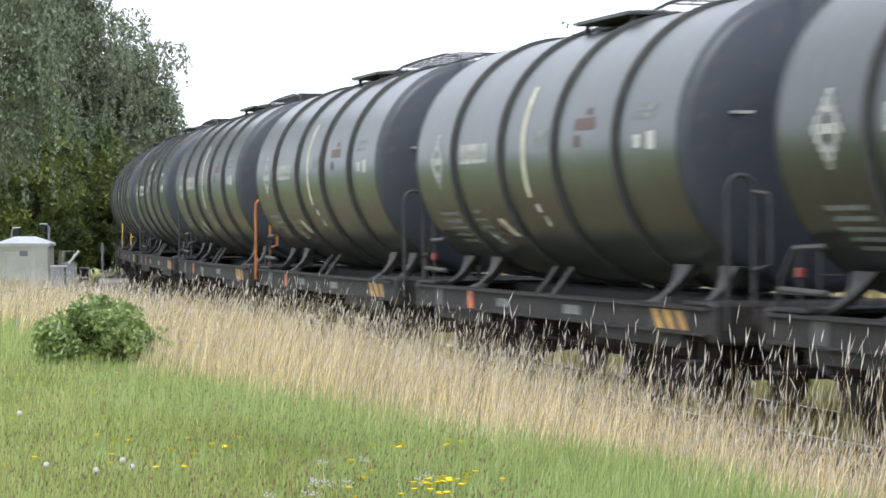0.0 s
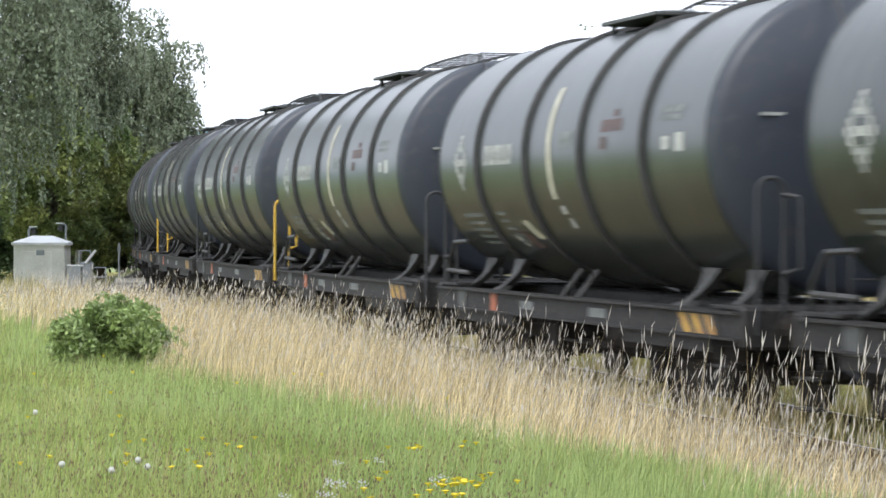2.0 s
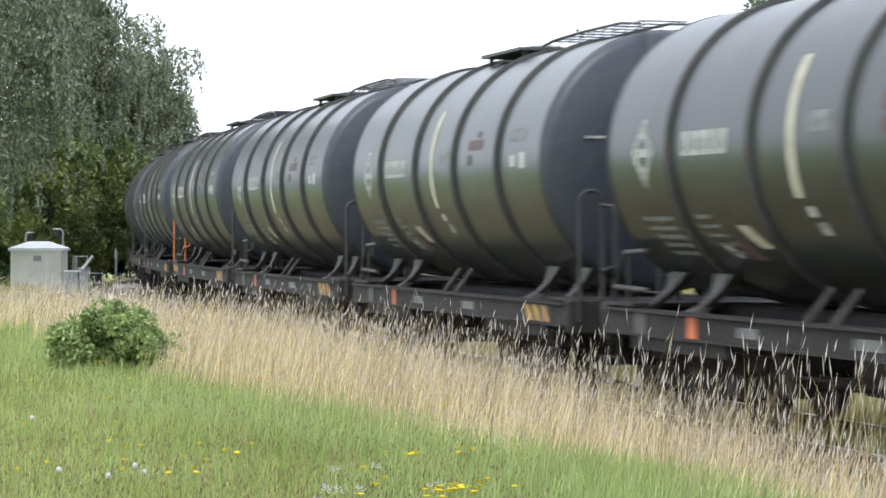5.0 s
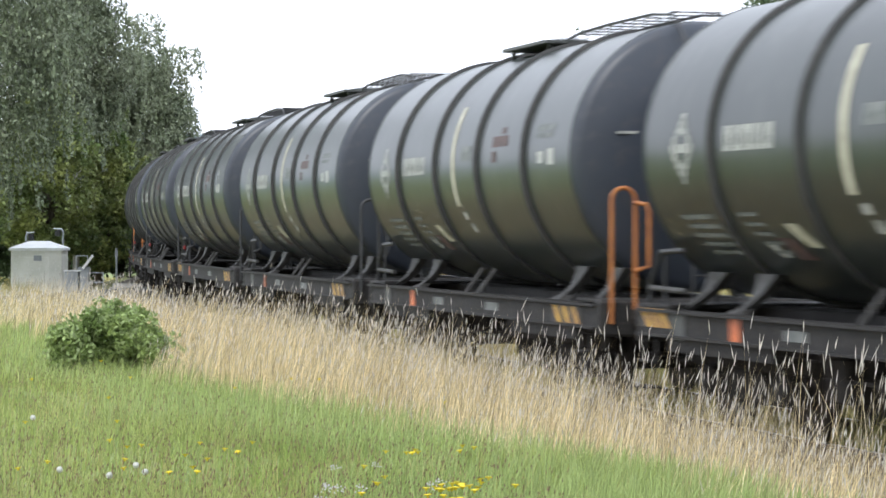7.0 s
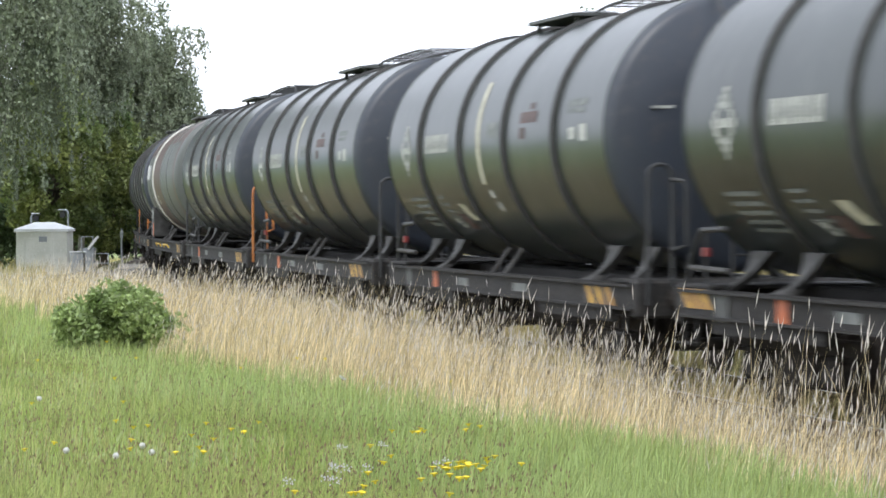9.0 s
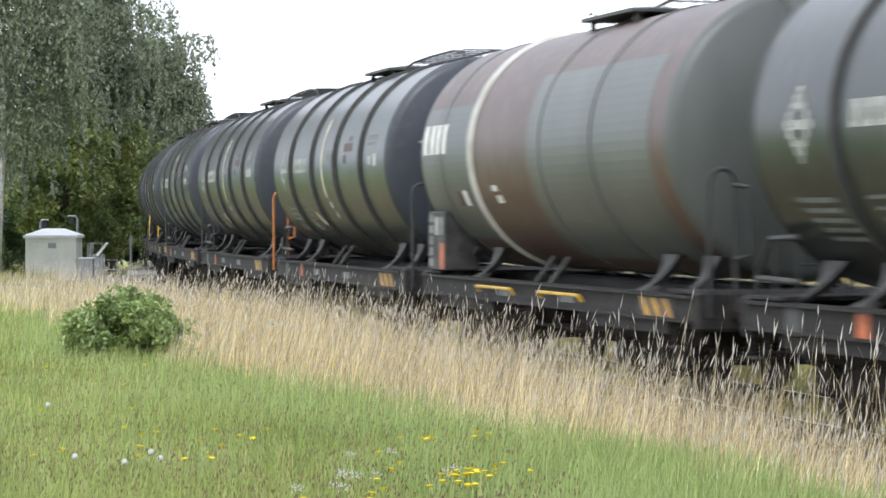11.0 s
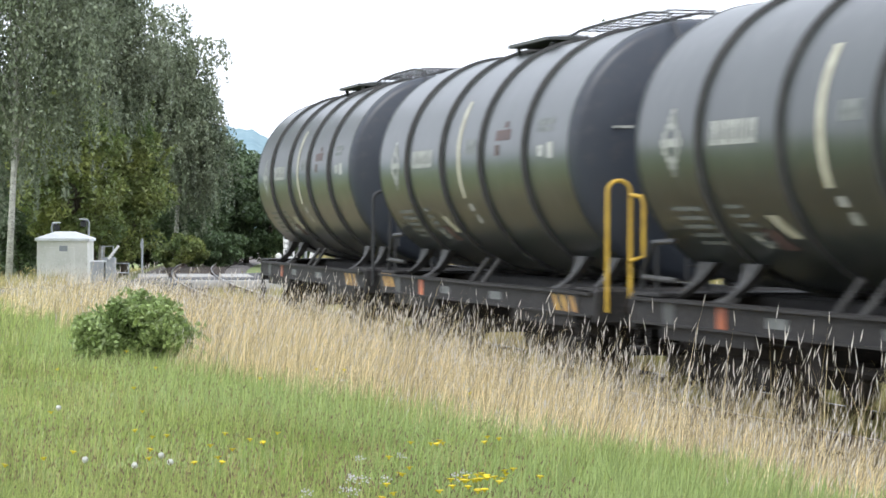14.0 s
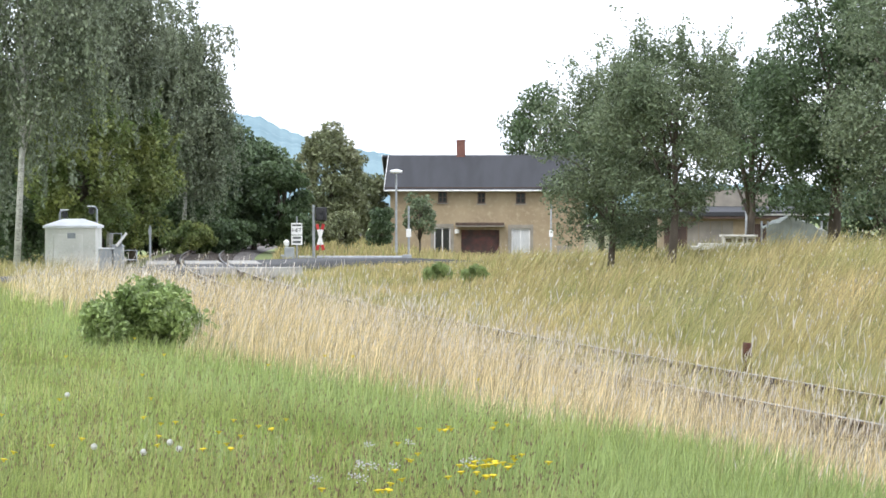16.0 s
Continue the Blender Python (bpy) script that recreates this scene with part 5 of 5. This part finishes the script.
# ---- the bramble bush in the grass ----
def build_bush():
    rng = np.random.default_rng(81)
    y = 26.6
    b = thing("bramble_bush", at(-0.1185, y), "low green bramble bush at the edge of the dry grass", "bush")
    clumps = 150
    cx = rng.uniform(-0.5, 0.5, clumps)
    cy = rng.uniform(-0.5, 0.5, clumps)
    dome = 0.56 + 0.10 * np.sin(cx * 7 + 1) + 0.07 * np.sin(cx * 17 + cy * 9)
    c = np.stack([cx, cy, 0.05 + dome * rng.uniform(0, 1, clumps) ** 0.6 * np.clip(1 - (cx / 0.64) ** 4 - (cy / 0.72) ** 4, 0.05, 1) ** 0.5], -1)
    n = 17000
    w = rng.integers(clumps, size=n)
    q = rng.normal(size=(n, 3))
    q /= np.linalg.norm(q, axis=1)[:, None]
    pts = c[w] + q * (rng.uniform(0.07, 0.17, clumps)[w] * rng.uniform(0.3, 1, n) ** 0.5)[:, None]
    pts[:, 2] = np.abs(pts[:, 2])
    for i in range(90):
        # long arching shoots
        k = rng.integers(clumps)
        dr = np.array([rng.normal(0.1, 0.6), rng.normal(-0.3, 0.4), rng.uniform(0.0, 0.6)])
        tt = rng.random(34)
        pts = np.concatenate([pts, c[k] + dr * (0.36 * tt)[:, None] - np.array([0, 0, 0.14]) * (tt ** 2)[:, None] + rng.normal(0, 0.018, (34, 3))])
    pts[:, 2] = np.maximum(pts[:, 2], 0.01)
    add_leaves("foliage", leaf_cloud(pts, 0.03, rng), BUSH_LEAF, b)
    bm = bmesh.new()
    for k in range(30):
        p = c[k]
        tube(bm, [(p[0] * 0.3, p[1] * 0.3, -0.05), (p[0] * 0.7, p[1] * 0.7, p[2] * 0.7), tuple(p)], 0.009, 5, 0.004)
    part("stem", bm, BARK, b)
    for i, (u, y, s) in enumerate(((-0.002, 72, 1.0), (0.0125, 68, 0.9))):
        o = copy_thing(b, at(u, y))
        for ch in o.children:
            ch.scale = (0.7 * s,) * 3
        tagged(o, "small green bramble clump in the bank grass")


build_bush()


# ---- grass ----
def blades(name, pts, h, w, lean, rng, mat, bend=0.5, segs=2, wind=(0.25, 0.0)):
    """Tapered bent blades: pts n x 3, heights and widths n."""
    n = len(pts)
    a = rng.uniform(0, 6.2832, n)
    side = np.stack([np.cos(a), np.sin(a), np.zeros(n)], -1)
    b = rng.uniform(0, 6.2832, n)
    l = lean * np.abs(rng.normal(0, 1, n))
    d = np.stack([np.cos(b) * l + wind[0] * lean, np.sin(b) * l + wind[1] * lean], -1)
    rows = []
    for k in range(segs):
        t = k / segs
        x = pts[:, 0] + d[:, 0] * h * t ** (1 + bend)
        y = pts[:, 1] + d[:, 1] * h * t ** (1 + bend)
        z = pts[:, 2] - 0.02 + h * t * (1 - 0.15 * l * t)
        c = np.stack([x, y, z], -1)
        ww = (w * (1 - 0.55 * t))[:, None] * side / 2
        rows += [c - ww, c + ww]
    tip = np.stack([pts[:, 0] + d[:, 0] * h, pts[:, 1] + d[:, 1] * h, pts[:, 2] - 0.02 + h * (1 - 0.15 * l)], -1)
    rows.append(tip)
    V = np.stack(rows, 1)
    m = 2 * segs + 1
    base = np.arange(n)[:, None] * m
    tri = []
    for k in range(segs - 1):
        tri += [2 * k, 2 * k + 1, 2 * k + 3, 2 * k, 2 * k + 3, 2 * k + 2]
    tri += [2 * segs - 2, 2 * segs - 1, 2 * segs]
    F = (base + np.array(tri)[None]).reshape(-1)
    return from_arrays(name, V.reshape(-1, 3), F, 3, mat), tip, d


def scatter(n, y0, y1, u0, u1, rng, power=1.0):
    """Points over a fan of ground, denser towards its near end for power above 1."""
    y = y0 * (y1 / y0) ** (rng.random(n) ** power)
    x = y * rng.uniform(u0, u1, n)
    return x, y, np.hypot(x - CX, y - CY) - R


def patchy(x, y, f, seed):
    return 0.5 + 0.25 * (np.sin(x * f + seed) * np.cos(y * f * 0.8 + 2 * seed) + np.sin(x * f * 2.3 + y * f * 1.7 + seed * 3) + 0.6 * np.sin(x * f * 5.1 - y * f * 4.3 + seed))


def edge_of_straw(x, y):
    """Distance from the track at which tall dry grass gives way to meadow."""
    return np.interp(y, [10, 14, 16, 19, 21.5, 25.4, 30, 36, 45, 70], [5.5, 5.5, 5.62, 5.62, 5.9, 6.33, 6.25, 6.23, 6.36, 6.0]) + 0.22 * np.sin(y * 1.1) + 0.15 * np.sin(y * 2.7 + x)


def build_grass():
    rng = np.random.default_rng(91)
    # green meadow
    for name, n, y0, y1, mat, hh, ww in (("meadow_grass", 130000, 10.5, 26, GREEN_BLADE, 0.13, 0.006), ("meadow_grass", 90000, 24, 62, GREEN_BLADE, 0.15, 0.011)):
        x, y, d = scatter(n, y0, y1, -0.235, 0.16, rng)
        keep = (d > edge_of_straw(x, y) - 0.35) & (rng.random(n) < 0.35 + patchy(x, y, 1.3, 1))
        x, y = x[keep], y[keep]
        p = np.stack([x, y, land(x, y)], -1)
        h = hh * rng.uniform(0.4, 1.6, len(p)) * (0.55 + 0.9 * patchy(x, y, 1.6, 4))
        o, _, _ = blades(name, p, h, ww * rng.uniform(0.6, 1.4, len(p)), 0.42, rng, mat)
        tagged(o, "short green meadow grass", "grass", kind="stuff")
    # lusher strip before the dry grass
    x, y, d = scatter(70000, 11, 40, -0.16, 0.19, rng)
    e = edge_of_straw(x, y)
    keep = (d > e - 0.5) & (d < e + 1.5 + 0.4 * np.sin(y)) & (rng.random(len(x)) < 0.9)
    x, y = x[keep], y[keep]
    p = np.stack([x, y, land(x, y)], -1)
    o, _, _ = blades("lush_grass", p, 0.2 * rng.uniform(0.5, 1.5, len(p)), 0.007 * rng.uniform(0.6, 1.4, len(p)), 0.35, rng, LUSH_BLADE, segs=3)
    tagged(o, "lusher blue-green grass along the dry strip", "grass", kind="stuff")
    # brown seed heads standing over the meadow
    x, y, d = scatter(13000, 11, 50, -0.235, 0.06, rng)
    keep = (d > edge_of_straw(x, y) + 0.8) & (rng.random(len(x)) < patchy(x, y, 0.7, 2) * 1.3)
    x, y = x[keep], y[keep]
    p = np.stack([x, y, land(x, y)], -1)
    h = rng.uniform(0.16, 0.34, len(p))
    o, tip, _ = blades("meadow_stalks", p, h, np.full(len(p), 0.003), 0.2, rng, BANK_BLADE)
    tagged(o, "thin flower stalks in the meadow", "grass", kind="stuff")
    o = from_arrays("meadow_seed_heads", *heads(tip, 0.026, 0.004, rng), 4, SEED_DARK)
    tagged(o, "small brown plantain seed heads", "grass", kind="stuff")
    # tall dry grass
    for name, n, y0, y1, wd in (("dry_grass", 90000, 10.5, 30, 0.0042), ("dry_grass", 60000, 28, 72, 0.0085)):
        x, y, d = scatter(n, y0, y1, -0.2, 0.26, rng)
        e = edge_of_straw(x, y)
        keep = (d > np.interp(y, [10, 20, 27, 36], [2.3, 2.2, 1.8, 1.3]) + 0.35 * np.sin(y * 1.9)) & (d < e) & (rng.random(n) < np.interp(y, [10, 15, 20, 26], [0.16, 0.28, 0.85, 1.4]) * (0.45 + 0.75 * patchy(x, y, 2.2, 5)))
        x, y, d, e = x[keep], y[keep], d[keep], e[keep]
        p = np.stack([x, y, land(x, y)], -1)
        tall = np.interp(y, [11, 15, 19, 24, 32, 45], [0.46, 0.52, 0.64, 0.84, 0.82, 0.74]) * (0.55 + 0.45 * np.clip((e - d) / 1.1, 0, 1)) * (0.45 + 0.55 * np.clip((d - 1.2) / 1.2, 0, 1))
        h = tall * rng.uniform(0.45, 1.2, len(p)) * (0.62 + 0.42 * patchy(x, y, 0.9, 7) + 0.34 * patchy(x, y, 4.1, 2))
        o, tip, _ = blades(name, p, h, wd * rng.uniform(0.6, 1.3, len(p)), 0.29, rng, STRAW, bend=0.9, segs=3, wind=(0.7, 0))
        tagged(o, "tall dry straw-coloured grass beside the track", "grass", kind="stuff")
        sel = rng.random(len(p)) < 0.34
        o = from_arrays("grass_seed_heads", *heads(tip[sel], 0.075 if wd < 0.005 else 0.085, 0.003 if wd < 0.005 else 0.006, rng), 4, STRAW_HEAD)
        tagged(o, "pale feathery seed heads of the dry grass", "grass", kind="stuff")
        # leafy litter at the foot
        x2 = x + rng.normal(0, 0.05, len(x))
        q = np.stack([x2, y, land(x2, y)], -1)
        o, _, _ = blades("dry_grass_litter", q[::2], h[::2] * 0.42, wd * 1.4 * rng.uniform(0.6, 1.3, len(q[::2])), 0.6, rng, STRAW, bend=0.7, segs=2)
        tagged(o, "bent dry grass leaves at the foot of the stalks", "grass", kind="stuff")
    # a few very tall stalks that rise before the train
    x, y, d = scatter(2600, 11.5, 32, -0.12, 0.21, rng)
    keep = (d > 2.6) & (d < 4.9)
    p = np.stack([x[keep], y[keep], land(x[keep], y[keep])], -1)
    o, tip, _ = blades("tall_stalks", p, rng.uniform(0.7, 1.15, len(p)) * np.interp(p[:, 1], [17, 30], [1.0, 0.72]), np.full(len(p), 0.0038), 0.2, rng, STRAW, bend=1.2, segs=4, wind=(0.4, 0))
    tagged(o, "very tall single grass stalks", "grass", kind="stuff")
    o = from_arrays("stalk_seed_heads", *heads(tip, 0.11, 0.0038, rng), 4, STRAW_HEAD)
    tagged(o, "long seed heads of the tall stalks", "grass", kind="stuff")
    # weeds in the four-foot and along the far rail
    x, y, d = scatter(110000, 15, 80, -0.14, 0.24, rng)
    keep = ((np.abs(d) < 0.56) | ((d < -0.95) & (d > -1.9))) & (rng.random(len(x)) < 0.25 + 0.8 * patchy(x, y, 1.1, 6)) & (y < 72)
    x, y = x[keep], y[keep]
    p = np.stack([x, y, np.full(len(x), -0.2)], -1)
    o, _, _ = blades("track_weeds", p, rng.uniform(0.24, 0.46, len(p)), 0.0004 * y * rng.uniform(0.7, 1.5, len(p)), 0.4, rng, BANK_BLADE, bend=0.7, segs=3, wind=(0.6, 0))
    tagged(o, "dry weeds and grass grown up between the rails", "grass", kind="stuff")
    # bank beyond the track
    x, y, d = scatter(130000, 18, 105, -0.2, 0.24, rng, 0.9)
    keep = (d < -1.2) & (d > -24) & ~((np.abs(x - (-7.6 + (y - 85) * 0.252)) < 2.2) & (y > 66))
    x, y, d = x[keep], y[keep], d[keep]
    p = np.stack([x, y, land(x, y)], -1)
    h = rng.uniform(0.2, 0.75, len(p)) * (0.5 + 0.9 * patchy(x, y, 0.5, 3)) * np.clip((-d - 0.6) / 2.2, 0.25, 1) * np.where((x < 1.5) & (y > 58), 0.4, 1.0)
    o, tip, _ = blades("bank_grass", p, h, 0.0003 * y * rng.uniform(0.7, 1.4, len(p)), 0.5, rng, BANK_BLADE, bend=0.6, segs=3, wind=(0.8, 0))
    tagged(o, "long yellow-green grass waving on the bank", "grass", kind="stuff")
    sel = rng.random(len(p)) < 0.05
    o = from_arrays("bank_seed_heads", *heads(tip[sel], 0.07, 0.01, rng), 4, STRAW_HEAD)
    tagged(o, "pale seed heads on the bank", "grass", kind="stuff")
    # rough grass of the far side, before the trees
    x, y, d = scatter(52000, 58, 175, -0.24, 0.12, rng, 0.9)
    keep = ((d > 4.5) | (d < -3)) & ~((np.abs(x - (-7.6 + (y - 85) * 0.252)) < 2.0) & (y < 126)) & ~((x > -16) & (x < -12.5) & (np.abs(y - 95.5) < 1.6))
    x, y = x[keep], y[keep]
    p = np.stack([x, y, land(x, y)], -1)
    o, _, _ = blades("far_grass", p, rng.uniform(0.3, 0.75, len(p)) * np.where((y < 108) & (x > -11.5), 0.5, 1.0), 0.0004 * y * rng.uniform(0.7, 1.4, len(p)), 0.35, rng, BANK_BLADE, segs=2)
    tagged(o, "rough tall grass before the trees", "grass", kind="stuff")


def heads(tip, ln, wd, rng):
    """Spindle-shaped seed heads at stalk tips: two crossed lozenges each."""
    n = len(tip)
    lean = np.stack([rng.normal(0.12, 0.2, n), rng.normal(0, 0.2, n), np.ones(n)], -1)
    lean /= np.linalg.norm(lean, axis=1)[:, None]
    l = (ln * rng.uniform(0.6, 1.4, n))[:, None] * lean
    a = rng.uniform(0, 6.28, n)
    s1 = np.stack([np.cos(a), np.sin(a), np.zeros(n)], -1) * wd
    s2 = np.stack([-np.sin(a), np.cos(a), np.zeros(n)], -1) * wd
    b = tip - l * 0.35
    V = np.stack([b, b + l * 0.45 + s1, b + l, b + l * 0.45 - s1, b, b + l * 0.45 + s2, b + l, b + l * 0.45 - s2], 1)
    F = (np.arange(n)[:, None] * 8 + np.arange(8)[None]).reshape(-1)
    return V.reshape(-1, 3), F


build_grass()


# ---- flowers ----
def build_flowers():
    rng = np.random.default_rng(97)
    # hawkweed: stalk and a yellow head
    hw = thing("hawkweed", pose(0, 0, 0), "yellow hawkweed flower on a thin stalk", "flower", "yellow flowers in the meadow")
    part("stalk", rod([(0, 0, -0.02), (0.01, 0, 0.15), (0, 0, 0.29)], 0.0022, 5), LUSH_BLADE, hw)
    bm = bmesh.new()
    for k in range(11):
        a = 6.2832 * k / 11
        c, s = math.cos(a), math.sin(a)
        vs = [bm.verts.new(p) for p in ((0.002 * c, 0.002 * s, 0.29), (0.014 * c - 0.005 * s, 0.014 * s + 0.005 * c, 0.300), (0.021 * c, 0.021 * s, 0.298), (0.014 * c + 0.005 * s, 0.014 * s - 0.005 * c, 0.300))]
        bm.faces.new(vs)
    lathe(bm, [(0.282, 0.003), (0.288, 0.007), (0.298, 0.006), (0.301, 0.001)], 8, "z")
    part("blossom", bm, PETAL, hw)
    spots = []
    for u, y, n, sp in ((0.0195, 12.3, 15, 0.07), (0.016, 11.9, 6, 0.09), (0.006, 12.0, 6, 0.2), (-0.006, 14.5, 2, 0.06), (0.003, 14.4, 3, 0.05), (0.018, 14.6, 3, 0.08), (0.035, 12.5, 3, 0.12), (-0.036, 11.3, 3, 0.12), (-0.02, 11.2, 4, 0.14), (0.0, 13.0, 3, 0.25), (-0.085, 13.5, 4, 0.2), (-0.074, 15, 2, 0.2), (-0.092, 14.8, 3, 0.3), (-0.14, 15, 8, 0.6), (-0.15, 20, 10, 1.2), (-0.16, 13, 6, 0.4), (-0.05, 21.5, 2, 0.3)):
        for k in range(n):
            spots.append((u * y + rng.normal(0, sp), y + rng.normal(0, sp * 1.6)))
    first = True
    for x, y in spots:
        m = pose(x, y, ground_z(x, y), rng.normal(0, 6), rng.normal(0, 6), rng.uniform(0, 360))
        if first:
            hw.matrix_world = m
            first = False
        else:
            copy_thing(hw, m)
    # dandelion clocks
    dc = thing("dandelion_clock", pose(0, 0, 0), "white dandelion seed clock on a stalk", "flower", "dandelion clocks")
    part("stalk", rod([(0, 0, -0.02), (0.01, 0, 0.1), (0, 0, 0.2)], 0.003, 5), LUSH_BLADE, dc)
    bm = bmesh.new()
    r2 = random.Random(4)
    for k in range(120):
        v = Vector((r2.gauss(0, 1), r2.gauss(0, 1), r2.gauss(0, 1))).normalized()
        o = v.orthogonal().normalized() * 0.006
        q = v.cross(o)
        c = Vector((0, 0, 0.205)) + v * 0.018
        bm.faces.new([bm.verts.new(c + o), bm.verts.new(c + q), bm.verts.new(c - o), bm.verts.new(c - q)])
    part("seed_head", bm, CLOCK, dc)
    for i, (u, y) in enumerate(((-0.1076, 14.8), (-0.104, 14.4), (-0.1375, 14.5), (-0.118, 14.2), (-0.148, 18.0))):
        m = pose(u * y, y, ground_z(u * y, y))
        if i == 0:
            dc.matrix_world = m
        else:
            copy_thing(dc, m)
    # pale yarrow and vetch heads
    yw = thing("yarrow", pose(0, 0, 0), "small pale lilac wildflower head on a stalk", "flower", "pale wildflowers")
    part("stalk", rod([(0, 0, -0.02), (0.008, 0, 0.12), (0, 0, 0.24)], 0.002, 5), LUSH_BLADE, yw)
    bm = bmesh.new()
    for k in range(14):
        c = Vector((r2.gauss(0, 0.016), r2.gauss(0, 0.016), 0.24 + r2.gauss(0, 0.008)))
        lathe(bm, [(-0.004, 0.001), (0, 0.005), (0.004, 0.001)], 5, "z", c)
    part("blossom", bm, LILAC, yw)
    n = 0
    for u, y, k, sp in ((-0.0287, 13.0, 4, 0.06), (-0.04, 12.3, 3, 0.1), (-0.025, 14.3, 2, 0.15), (0.005, 13.2, 2, 0.1)):
        for i in range(k):
            x, yy = u * y + rng.normal(0, sp), y + rng.normal(0, sp)
            m = pose(x, yy, ground_z(x, yy), rng.normal(0, 8), rng.normal(0, 8), 0)
            if n == 0:
                yw.matrix_world = m
            else:
                copy_thing(yw, m)
            n += 1


build_flowers()


def build_butterfly():
    b = thing("butterfly", pose(3.4, 16, 0.6), "small white butterfly fluttering over the grass", "butterfly")
    part("body", lathe(bmesh.new(), [(-0.012, 0.001), (-0.006, 0.0025), (0.006, 0.003), (0.012, 0.001)], 8, "x"), SEED_DARK, b)
    for s in (-1, 1):
        bm = bmesh.new()
        vs = [bm.verts.new(p) for p in ((0.008, 0.001 * s, 0.002), (0.02, 0.022 * s, 0.016), (0.008, 0.032 * s, 0.022), (-0.004, 0.024 * s, 0.017), (-0.016, 0.02 * s, 0.014), (-0.012, 0.004 * s, 0.003))]
        f = bm.faces.new(vs)
        ex = bmesh.ops.extrude_face_region(bm, geom=[f])
        bmesh.ops.translate(bm, verts=[v for v in ex["geom"] if isinstance(v, bmesh.types.BMVert)], vec=(0, 0, 0.0006))
        part("wing", bm, CLOCK, b, "white wing")
    return b


BUTTERFLY = build_butterfly()

motions()
